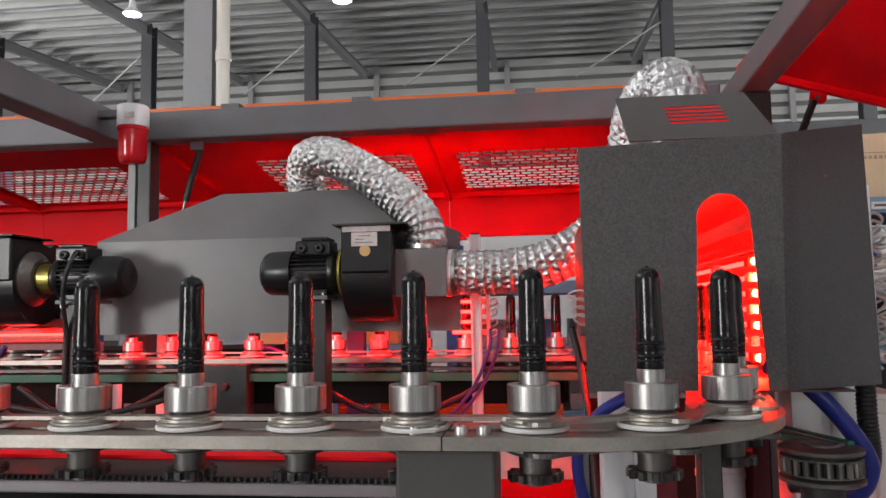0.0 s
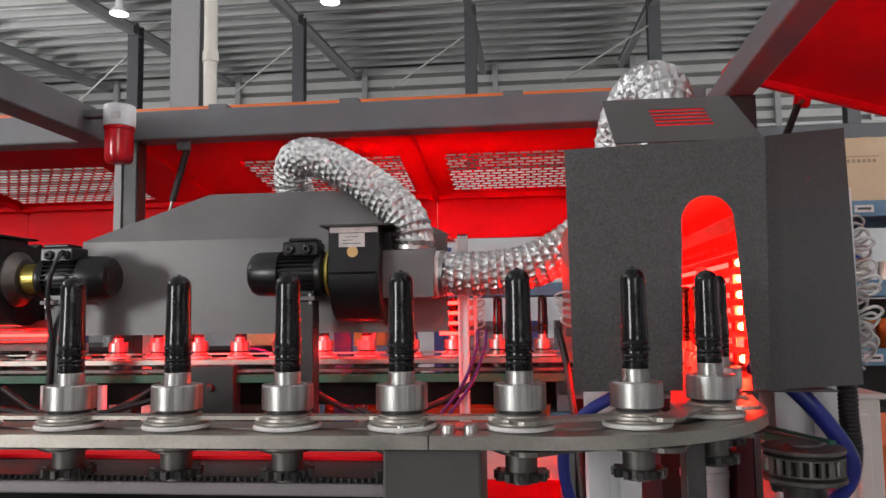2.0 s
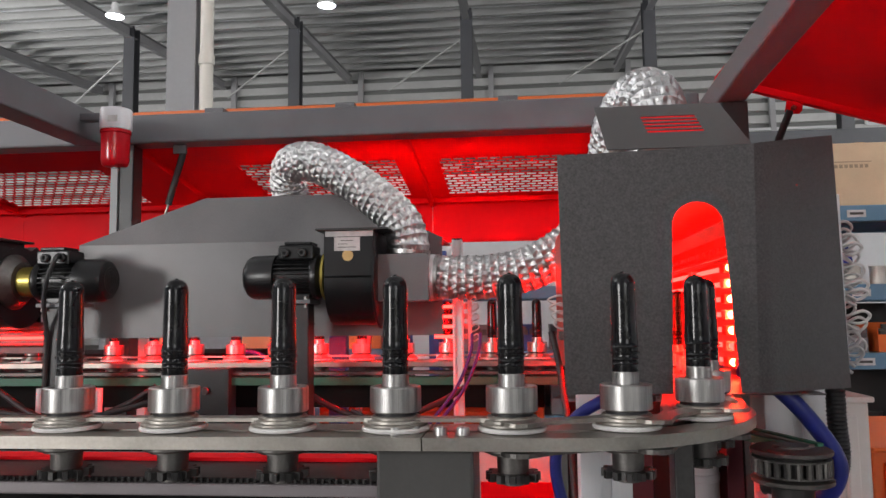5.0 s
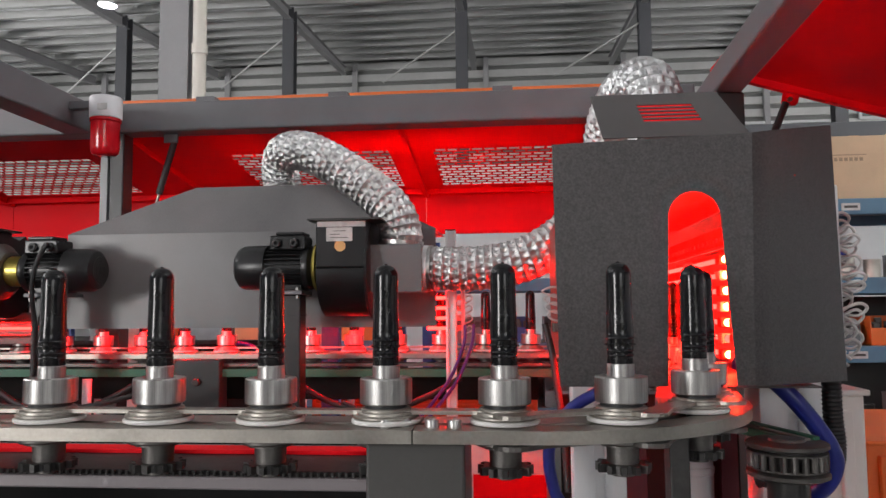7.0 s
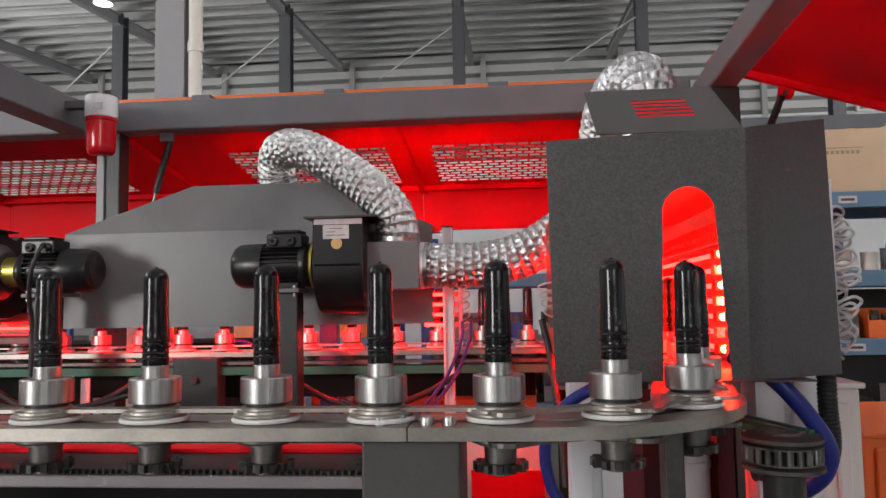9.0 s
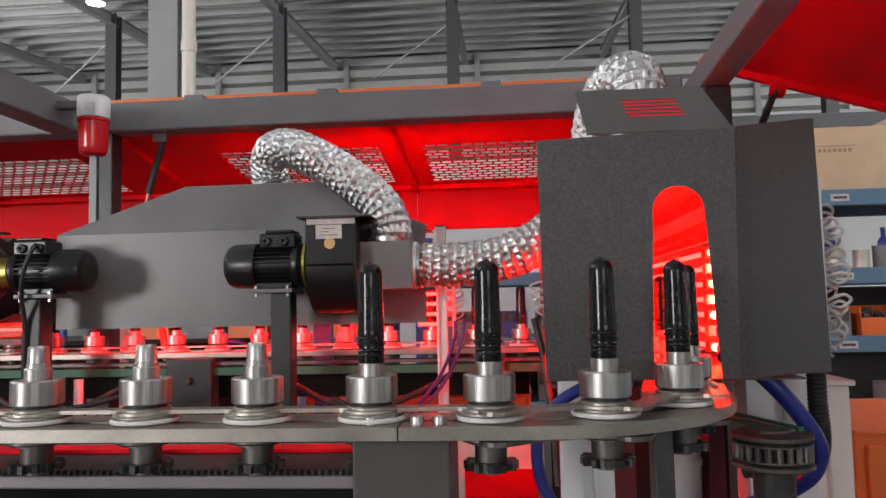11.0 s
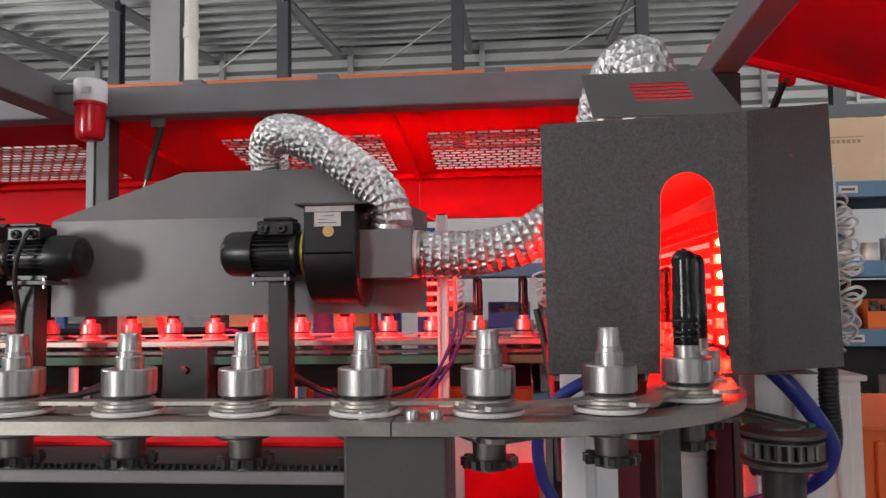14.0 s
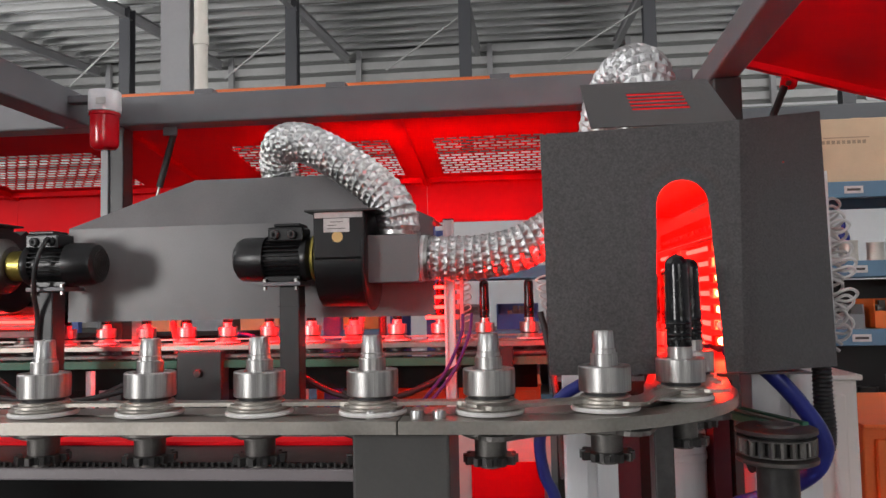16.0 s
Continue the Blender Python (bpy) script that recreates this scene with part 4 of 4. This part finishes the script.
def grille_bars(bm, u0, u1, v0, v1, m, pw=0.058, ph=0.040, slot_h=0.026, slot_w=0.046, th=0.0015):
    """A field of staggered slots, as bars and bridges."""
    v, row = v0, 0
    while v < v1 - 1e-6:
        top = min(v + ph, v1)
        bx(bm, u0, u1, v, v + (ph - slot_h), -th, 0, 0, m)
        u = u0 - (pw / 2 if row % 2 else 0)
        while u < u1:
            a, b = max(u, u0), min(u + pw - slot_w, u1)
            if b > a:
                bx(bm, a, b, v + ph - slot_h, top, -th, 0, 0, m)
            u += pw
        v, row = top, row + 1


def make_lid(name, w, gx0, gx1, gv0, gv1, length, m, label):
    """A red lid hinged at its near edge; u runs along the hinge and v away from it."""
    t = thing(name, label, "lid", "raised red lids")
    bm = bmesh.new()
    th = 0.004
    grid_plate(bm, [0, gx0, gx1, w], [0, gv0, gv1, length], {(1, 1)}, th, m)
    part("lid_panel", bm, RED, t)
    bm = bmesh.new()
    grille_bars(bm, gx0, gx1, gv0, gv1, m)
    part("grille", bm, RED, t, "red panel punched with staggered slots")
    bm = bmesh.new()
    tilt = m @ Matrix.Translation((0, length, 0)) @ Matrix.Rotation(radians(-80), 4, 'X')
    bx(bm, 0, w, 0, 0.235, -th, 0, 0, tilt)
    bx(bm, 0, w, 0.225, 0.235, -0.03, -th, 0, tilt)
    part("apron", bm, RED, t)
    for u0, u1, v0, v1 in ((0.0, 0.012, 0, length), (w - 0.012, w, 0, length), (0.013, w - 0.013, gv1 + 0.06, gv1 + 0.075)):
        bm = bmesh.new()
        bx(bm, u0, u1, v0, v1, -0.03, -th, 0, m)
        part("stiffener", bm, RED, t)
    return t


slope = Matrix.Rotation(radians(-8.4), 4, 'X')
make_lid("back_lid", 1.2175, 0.06, 1.10, 0.42, 0.98, 1.12, Matrix.Translation((-3.54, 2.065, 2.085)) @ slope, "red sheet metal lid with a slotted grille, raised")
make_lid("back_lid", 1.2175, 0.06, 0.87, 0.42, 0.98, 1.12, Matrix.Translation((-2.32, 2.065, 2.085)) @ slope, "red sheet metal lid with a slotted grille, raised")
make_lid("back_lid", 1.24, 0.36, 1.14, 0.42, 0.98, 1.12, Matrix.Translation((-1.10, 2.065, 2.085)) @ slope, "red sheet metal lid with a slotted grille, raised")
make_lid("back_lid", 1.20, 0.11, 0.98, 0.42, 0.98, 1.12, Matrix.Translation((0.1415, 2.065, 2.085)) @ slope, "red sheet metal lid with a slotted grille, raised")
side = Matrix.Translation((1.41, 2.0, 2.207)) @ Matrix.Rotation(radians(-90), 4, 'Z') @ Matrix.Rotation(radians(-16.7), 4, 'X')


def side_lid():
    t = thing("side_lid", "red sheet metal side lid, raised on a gas strut", "lid", "raised red lids")
    bm = bmesh.new()
    bx(bm, 0, 2.6, 0, 1.3, -0.004, 0, 0, side)
    part("lid_panel", bm, RED, t)
    for u in (0.0, 0.9, 1.8):
        bm = bmesh.new()
        bx(bm, u, u + 0.03, 0.0, 1.3, -0.03, -0.004, 0, side)
        part("stiffener", bm, RED, t)
    bm = bmesh.new()
    lug = [(1.668, 2.128), (1.752, 2.103), (1.736, 2.09), (1.727, 2.052), (1.717, 2.042), (1.674, 2.042), (1.664, 2.052), (1.674, 2.10)]
    prism(bm, lug, 0.006, Matrix.Translation((0, 1.985, 0)))
    b = part("lug", bm, RED, t, "red strut lug")
    bm = bmesh.new()
    lathe(bm, [(0, -0.012), (0.009, -0.012), (0.009, 0.012), (0, 0.012)], 16, Matrix.Translation((1.694, 1.985, 2.064)) @ Matrix.Rotation(radians(90), 4, 'X'))
    part("pin", bm, STEEL, b, "", 40)


side_lid()


def strut(name, a, b, label):
    t = thing(name, label, "gas strut", "gas struts")
    a, b = Vector(a), Vector(b)
    mid = a.lerp(b, 0.62)
    bm = bmesh.new()
    tube(bm, [a, mid], 0.014, 14)
    part("cylinder", bm, RUBBER, t, "", 50)
    bm = bmesh.new()
    tube(bm, [mid, b], 0.006, 10)
    part("rod", bm, STEEL, t, "", 50)


strut("gas_strut", (1.678, 1.975, 2.050), (1.49, 1.985, 1.60), "black gas strut holding the red side lid")
strut("gas_strut", (-0.79, 2.02, 1.99), (-0.90, 2.03, 1.62), "black gas strut holding the red back lid")
bm = bmesh.new()
bx(bm, -0.83, -0.77, 2.0, 2.012, 1.975, 2.011, 0.002)
tagged(part("strut_bracket", bm, BEAMPAINT), "grey strut bracket under the back beam", "bracket")


def beacon():
    t = thing("warning_beacon", "red warning beacon with a white cap under the beam", "beacon", "", pose(-0.972, 1.80, -0.014))
    bm = bmesh.new()
    lathe(bm, [(0, 2.128), (0.058, 2.128), (0.061, 2.122), (0.061, 2.045), (0.056, 2.040), (0, 2.040)], 36)
    part("cap", bm, mat("white_beacon_plastic", (0.66, 0.66, 0.68), 0.35, 0, 0.05), t, "white plastic cap", 40)
    bm = bmesh.new()
    lathe(bm, [(0, 2.042), (0.059, 2.042), (0.059, 2.030), (0.055, 2.027), (0.054, 1.925), (0.050, 1.905), (0.040, 1.897), (0, 1.895)], 36)
    part("lens", bm, REDLENS, t, "glossy red lens", 40)
    box_part("bracket", (-0.145, -0.055, -0.02, 0.02, 2.085, 2.115), BEAMPAINT, t, "", 0.002)
    box_part("label", (0.0, 0.04, -0.0635, -0.0605, 2.065, 2.09), LABEL, t, "small pale label", 0)


beacon()

# ---- posts, hoses and drive on the machine ----


def profile_post(x0, x1, y0, y1, z0, z1, label):
    """Aluminium profile with a groove down each face."""
    t = thing("profile_post", label, "post", "aluminium profile posts")
    bm = bmesh.new()
    w = x1 - x0
    g = 0.009
    c = (x0 + x1) / 2
    bx(bm, x0, x1, y0 + g, y1 - g, z0, z1)
    for a, b in ((x0, c - g), (c + g, x1)):
        bx(bm, a, b, y0, y0 + g, z0, z1, 0.0012)
        bx(bm, a, b, y1 - g, y1, z0, z1, 0.0012)
    part("profile", bm, ALU, t)
    box_part("end_cap", (x0, x1, y0, y1, z1, z1 + 0.004), RUBBER, t, "", 0.001)


profile_post(0.728, 0.822, 0.45, 0.53, 0.561, 1.128, "white anodised aluminium profile post under the hood")
profile_post(1.108, 1.236, 0.60, 0.68, 0.0, 1.125, "white anodised aluminium profile post beside the drive")
profile_post(0.398, 0.432, 1.50, 1.535, 0.561, 1.53, "white anodised aluminium profile post by the oven cover")
profile_post(-0.98, -0.94, 0.95, 0.99, 0.561, 1.05, "short bright aluminium profile post under the oven")


def rod(x, y, z0, z1, r):
    bm = bmesh.new()
    lathe(bm, [(0, z0), (r, z0), (r, z1), (0, z1)], 20, Matrix.Translation((x, y, 0)))
    tagged(part("tie_rod", bm, ALU, None, "", 40), "polished steel tie rod on the base table", "rod", "tie rods")


for x, y, r in ((-0.81, 1.45, 0.015), (-1.02, 1.45, 0.012)):
    rod(x, y, 0.561, 1.045, r)


def hose(name, pts, r, material, label, ribs=0.0):
    line = smooth_line(pts, 10)
    bm = bmesh.new()
    if ribs:
        line = smooth_line(pts, 26)
        tube(bm, line, lambda i, a: r * (1 + ribs * (i % 3 == 0)), 14)
    else:
        tube(bm, line, r, 12)
    return tagged(part(name, bm, material, None, "", 60), label, "hose", "hoses on the machine")


hose("blue_hose", [(1.04, 0.50, 1.165), (1.0745, 0.45, 1.1455), (1.112, 0.44, 1.11), (1.1486, 0.44, 1.065), (1.1765, 0.44, 1.02), (1.184, 0.445, 0.985), (1.168, 0.46, 0.945), (1.12, 0.50, 0.90), (1.06, 0.56, 0.86)], 0.0155, BLUEHOSE, "thick dark blue air hose looping beside the drive")
hose("corrugated_hose", [(1.200, 0.51, 1.17), (1.206, 0.50, 1.134), (1.207, 0.50, 1.07), (1.210, 0.50, 1.01), (1.203, 0.505, 0.974), (1.175, 0.53, 0.95), (1.10, 0.60, 0.93)], 0.0165, RUBBER, "black corrugated cable hose below the hood", 0.12)
hose("blue_hose", [(0.86, 0.42, 1.14), (0.80, 0.38, 1.135), (0.7595, 0.36, 1.1215), (0.7151, 0.36, 1.0927), (0.6846, 0.36, 1.0445), (0.6787, 0.36, 1.006), (0.687, 0.36, 0.958), (0.705, 0.36, 0.91), (0.72, 0.36, 0.75), (0.72, 0.36, 0.56)], 0.0105, BLUEHOSE, "dark blue air hose below the hood")
bm = bmesh.new()
lathe(bm, [(0, 0.56), (0.047, 0.56), (0.047, 0.93), (0.049, 0.932), (0.049, 0.945), (0.047, 0.947), (0.047, 0.988), (0.043, 0.992), (0, 0.992)], 32, Matrix.Translation((0.978, 0.65, 0)))
tagged(part("drive_motor", bm, ALU, None, "", 40), "pale grey cylindrical drive motor under the rail", "motor")
hose("corrugated_hose", [(0.70, 0.95, 1.23), (0.715, 0.93, 1.16), (0.725, 0.90, 1.08), (0.735, 0.85, 0.98), (0.74, 0.8, 0.85)], 0.008, RUBBER, "thin black corrugated hose by the hood", 0.12)
for i, dx in enumerate((0.0, 0.024)):
    hose("violet_hose", [(0.475 + dx, 1.30 + 0.03 * i, 1.22), (0.47 + dx, 1.28, 1.16), (0.43 + dx, 1.2, 1.06), (0.35 + dx, 1.1, 0.96), (0.29 + dx, 1.0, 0.88), (0.26 + dx, 0.9, 0.75)], 0.005, PURPLE, "violet air hose behind the chain")
for i, dx in enumerate((0.0, 0.03)):
    hose("violet_hose", [(-0.80 + dx, 0.85, 1.22 - 0.02 * i), (-0.86 + dx, 0.86, 1.14), (-0.95 + dx, 0.87, 1.07), (-1.1 + dx, 0.88, 1.02)], 0.007, PURPLE, "violet air hose below the blower")
hose("blue_hose", [(-0.50, 1.72, 1.05), (-0.47, 1.74, 1.12), (-0.40, 1.76, 1.15), (-0.33, 1.78, 1.12), (-0.28, 1.8, 1.05)], 0.008, BLUEHOSE, "small blue air hose behind the oven chain")
hose("black_cable", [(0.1, 1.3, 0.99), (0.25, 1.28, 0.93), (0.42, 1.3, 0.92), (0.6, 1.32, 0.98)], 0.007, RUBBER, "black cable slung under the oven")
hose("black_cable", [(-1.2, 1.2, 1.05), (-0.95, 1.2, 0.99), (-0.7, 1.22, 0.98), (-0.45, 1.3, 1.04)], 0.009, RUBBER, "black cable slung under the oven")


for x, y, sag in ((-0.9, 1.42, 0.10), (0.15, 1.44, 0.09)):
    hose("black_cable", [(x - 0.25, y, 1.04), (x - 0.1, y - 0.02, 1.04 - sag * 0.8), (x + 0.06, y - 0.03, 1.04 - sag), (x + 0.2, y, 1.04 - sag * 0.5), (x + 0.3, y + 0.02, 1.05)], 0.010, RUBBER, "thick black cable slung under the oven chain")
for x, lean, material in ((-0.72, 0.05, BLACKSTEEL), (-0.62, -0.12, RAFTER), (-0.05, 0.10, RAFTER), (0.12, 0.0, BLACKSTEEL)):
    bm = bmesh.new()
    tube(bm, [Vector((x, 1.86, 0.561)), Vector((x + lean, 1.88, 1.30))], 0.014, 8)
    tagged(part("brace_rod", bm, material, None, "", 40), "slanted steel brace rod behind the oven chain", "rod", "brace rods")


for x0, x1, y, z0, z1, material, label in (
        (-0.240, -0.190, 1.88, 0.561, 1.06, CREAM, "pale steel post behind the oven chain"),
        (-0.235, -0.155, 2.32, 0.0, 1.30, RACKPOST, "dark blue steel post behind the oven chain"),
        (-1.10, -1.03, 2.20, 0.0, 1.30, CREAM, "pale steel post behind the oven chain"),
        (0.33, 0.37, 2.25, 0.0, 1.30, RACKPOST, "dark blue steel post behind the oven chain")):
    tagged(box_part("upright_post", (x0, x1, y, y + 0.05, z0, z1), material, None, "", 0.003), label, "post", "posts behind the oven")


def drive():
    t = thing("chain_drive", "dark roller chain wheel on a shaft beside the rail", "drive", "", pose(1.080, 0.375, -0.002))
    for z0, z1 in ((1.033, 1.045), (0.985, 0.997)):
        bm = bmesh.new()
        lathe(bm, [(0, z0), (0.060, z0), (0.066, z0 + 0.003), (0.066, z1 - 0.003), (0.060, z1), (0.03, z1), (0.028, z1 + 0.004), (0, z1 + 0.004)], 40)
        part("wheel_disc", bm, DULL, t, "", 35)
    bm = bmesh.new()
    lathe(bm, [(0, 0.997), (0.050, 0.997), (0.050, 1.033), (0, 1.033)], 32)
    part("hub", bm, BLACKSTEEL, t, "", 35)
    for i in range(22):
        a = 2 * math.pi * i / 22
        bm = bmesh.new()
        m = Matrix.Rotation(a, 4, 'Z') @ Matrix.Translation((0.0585, 0, 0))
        lathe(bm, [(0, 1.002), (0.0058, 1.002), (0.0058, 1.028), (0, 1.028)], 8, m)
        for z in (1.000, 1.026):
            bx(bm, -0.0045, 0.0045, -0.009, 0.009, z, z + 0.003, 0, m)
        part("chain_link", bm, DULL, t, "", 35)
    bm = bmesh.new()
    lathe(bm, [(0, 0.55), (0.034, 0.55), (0.034, 0.985), (0, 0.985)], 24)
    part("shaft", bm, BLACKSTEEL, t, "", 40)
    # guide bars that lead the chain in
    g = thing("chain_guide", "green and grey chain guide bars leading to the drive", "guide")
    m = Matrix.Translation((1.046, 0.525, 1.045)) @ Matrix.Rotation(radians(-72), 4, 'Z')
    for k, (o, material) in enumerate(((0.030, GREEN), (0.012, PLATE), (-0.006, GREEN))):
        bm = bmesh.new()
        bx(bm, -0.02, 0.165, o, o + 0.012, -0.010 - 0.002 * k, 0.004 - 0.002 * k, 0.001, m)
        part("guide_bar", bm, material, g)


drive()


def cabinet(name, x0, x1, y0, y1, z1, material, label):
    t = thing(name, label, "cabinet")
    box_part("body", (x0, x1, y0, y1, 0.0, z1), material, t, "", 0.006)
    box_part("door", (x0 + 0.03, x1 - 0.03, y0 - 0.018, y0 - 0.0005, 0.06, z1 - 0.03), material, t, "", 0.004)
    box_part("top_lip", (x0 - 0.004, x1 + 0.004, y0 - 0.02, y1, z1, z1 + 0.012), material, t, "", 0.003)


cabinet("control_cabinet", 1.266, 1.352, 0.70, 1.25, 1.083, CREAM, "cream enamelled control cabinet behind the drive")
cabinet("orange_cabinet", 1.588, 2.4, 1.25, 1.9, 0.885, ORANGE, "orange enamelled machine cabinet beside the frame")
cabinet("orange_cabinet", -0.6, 0.75, 3.5, 4.0, 0.74, mat("dull_orange_enamel", (0.42, 0.075, 0.015), 0.5, 0, 0.2, 3, 90, 0.05), "orange enamelled machine cabinet behind the oven")
# added black box that keeps the space behind the oven dark
cabinet("grey_cabinet", -3.6, -0.75, 2.5, 3.0, 1.10, SHADEBLACK, "black filler box for the dark behind the oven")

# ---- storage racks ----


def rack(x0, x1, y0, y1, levels, label, boards=True):
    t = thing("storage_rack", label, "rack", "storage racks")
    for x in (x0, x1 - 0.08):
        for y in (y0, y1 - 0.06):
            bm = bmesh.new()
            bx(bm, x, x + 0.08, y, y + 0.06, 0, levels[-1] + 0.35, 0.004)
            part("upright", bm, RACKPOST, t, "royal blue upright")
    for z in levels:
        for y in (y0 - 0.002, y1 - 0.048):
            b = box_part("shelf_beam", (x0 + 0.081, x1 - 0.081, y, y + 0.05, z - 0.10, z), RACKBLUE, t, "", 0.004)
        box_part("shelf_board", (x0 + 0.081, x1 - 0.081, y0 + 0.05, y1 - 0.05, z - 0.03, z - 0.004), GREYPAINT, t, "grey shelf board", 0.002)
        for x in (x0 + 0.35, (x0 + x1) / 2):
            tg = box_part("shelf_tag", (x, x + 0.11, y0 - 0.008, y0 - 0.0035, z - 0.075, z - 0.03), LABEL, t, "white shelf tag", 0)
            tagged(box_part("print_bar", (x + 0.015, x + 0.095, y0 - 0.0095, y0 - 0.0085, z - 0.06, z - 0.045), INK, tg, "", 0))
    if boards:
        box_part("back_board", (x0 + 0.085, x1 - 0.085, y1 - 0.004, y1 + 0.004, 0.3, levels[-2] - 0.11), POSTPAINT, t, "black back board", 0)
    return t


LEVELS_E = (0.52, 1.02, 1.44, 1.93)
rack(2.30, 5.0, 3.85, 4.6, LEVELS_E, "blue steel storage rack loaded with tins and parts")
rack(-0.1, 2.2, 4.9, 5.6, (0.5, 1.0, 1.5), "blue steel storage rack behind the machine")
rack(-3.4, -0.4, 5.4, 6.1, (0.5, 1.0, 1.5), "blue steel storage rack behind the machine")


def carton(x0, x1, y0, y1, z0, z1, printed=False):
    t = thing("cardboard_box", "brown cardboard box, taped shut, on the rack", "box", "cardboard boxes")
    box_part("box", (x0, x1, y0, y1, z0, z1), CARTON, t, "", 0.006)
    box_part("tape", ((x0 + x1) / 2 - 0.03, (x0 + x1) / 2 + 0.03, y0 - 0.0012, y1, z1 + 0.0002, z1 + 0.001), OCHRE, t, "tan packing tape", 0)
    if printed:
        bm = bmesh.new()
        cx, w = (x0 + x1) / 2, (x1 - x0)
        zc = (z0 + z1) / 2 + 0.04
        bx(bm, cx - w * 0.30, cx + w * 0.10, y0 - 0.002, y0 - 0.0004, zc + 0.036, zc + 0.042)
        for i in range(9):
            bx(bm, cx - w * 0.32 + i * w * 0.045, cx - w * 0.32 + i * w * 0.045 + w * 0.030, y0 - 0.002, y0 - 0.0004, zc, zc + 0.022)
        part("print_bars", bm, mat("faded_box_print", (0.30, 0.23, 0.16), 0.8), t, "faded brown illegible print")


carton(2.42, 3.10, 3.88, 4.5, 1.931, 2.33, True)
carton(3.2, 3.9, 3.9, 4.5, 1.931, 2.45)
carton(-2.6, -2.0, 5.5, 6.0, 1.501, 1.9)

rnd = random.Random(11)


def tin(x, y, z, r, h, material, label):
    bm = bmesh.new()
    lathe(bm, [(0, 0), (r, 0), (r * 1.03, 0.006), (r * 0.99, 0.012), (r * 0.99, h - 0.014), (r * 1.03, h - 0.008), (r * 1.03, h), (r * 0.9, h), (r * 0.9, h - 0.006), (0, h - 0.006)], 20, Matrix.Translation((x, y, z)))
    tagged(part("tin", bm, material, None, "", 40), label, "tin", "tins on the racks")


def bottle(x, y, z, r, h, material):
    bm = bmesh.new()
    lathe(bm, [(0, 0), (r, 0), (r, h * 0.62), (r * 0.85, h * 0.7), (r * 0.4, h * 0.78), (r * 0.4, h), (0, h)], 16, Matrix.Translation((x, y, z)))
    tagged(part("bottle", bm, material, None, "", 40), "blue plastic bottle standing on the rack", "bottle", "bottles on the rack")


for i in range(9):
    tin(2.52 + i * 0.17 + rnd.uniform(-0.02, 0.02), 3.98 + rnd.uniform(-0.03, 0.05), 1.441, rnd.choice((0.038, 0.05, 0.055)), rnd.uniform(0.09, 0.17), TIN if i % 3 else GREYBIN, "pale metal tin on the blue rack")
for x in (2.60, 2.72, 3.05):
    bottle(x, 4.06, 1.441, 0.035, 0.26, BLUEHOSE)
for i in range(8):
    tin(2.50 + i * 0.15, 3.98 + rnd.uniform(-0.03, 0.05), 0.521, 0.06, rnd.uniform(0.12, 0.24), GREYBIN if i % 2 else BLACKSTEEL, "dark metal tin on the blue rack")


def bin_box(x0, x1, y0, z0, h, material, label):
    t = thing("parts_bin", label, "bin", "parts bins")
    bm = bmesh.new()
    bx(bm, x0, x1, y0, y0 + 0.30, z0, z0 + 0.006)
    bx(bm, x0, x1, y0, y0 + 0.006, z0 + 0.006, z0 + h * 0.6)
    bx(bm, x0, x1, y0 + 0.294, y0 + 0.30, z0 + 0.006, z0 + h)
    bx(bm, x0, x0 + 0.006, y0 + 0.006, y0 + 0.294, z0 + 0.006, z0 + h)
    bx(bm, x1 - 0.006, x1, y0 + 0.006, y0 + 0.294, z0 + 0.006, z0 + h)
    part("tray", bm, material, t)
    bm = bmesh.new()
    for i in range(14):
        a, b = rnd.uniform(x0 + 0.03, x1 - 0.05), rnd.uniform(y0 + 0.03, y0 + 0.25)
        bx(bm, a, a + 0.04, b, b + 0.025, z0 + 0.007, z0 + h * rnd.uniform(0.5, 0.95), 0.003)
    tagged(part("metal_scrap", bm, DULL, t, "loose metal scrap"), kind="stuff")


for i, c in enumerate((GREYBIN, ORANGE, GREYBIN, RACKPOST, GREYBIN, ORANGE)):
    bin_box(2.48 + i * 0.34, 2.76 + i * 0.34, 3.92, 1.021, 0.15 + 0.03 * (i % 3), c, "plastic parts bin half full on the blue rack")
for i, c in enumerate((GREYBIN, RACKPOST, GREYBIN, ORANGE, GREYBIN)):
    bin_box(0.05 + i * 0.40, 0.38 + i * 0.40, 5.0, 1.001, 0.2, c, "plastic parts bin half full on the blue rack")
    bin_box(0.05 + i * 0.40, 0.38 + i * 0.40, 5.0, 0.501, 0.2, GREYBIN, "grey plastic parts bin half full on the blue rack")
for i in range(6):
    bin_box(-3.2 + i * 0.45, -2.85 + i * 0.45, 5.5, 1.001, 0.22, ORANGE if i % 2 else GREYBIN, "plastic parts bin half full on the blue rack")

# ---- what moves ----
STEPS = (1.56, 5.30, 9.04, 12.792)
STEP_TIME = 0.42


def travel(t):
    """Metres that the chain has gone at t seconds: three stations a step."""
    s = 0.0
    for t0 in STEPS:
        u = min(1.0, max(0.0, (t - t0) / STEP_TIME))
        s += 3 * PITCH * (3 * u * u - 2 * u ** 3)
    return s


def motions():
    times = [0.0]
    for t0 in STEPS:
        f0 = math.floor(t0 * FPS) / FPS
        times += [f0 + i / FPS for i in range(0, 15)]
    times.append(16.0)
    for k in STATIONS:
        rows = [(t, pose_at(k * PITCH + travel(t))) for t in times]
        walk(SPINDLES[k], rows)
        if k in PREFORMS:
            walk(PREFORMS[k], rows)


motions()
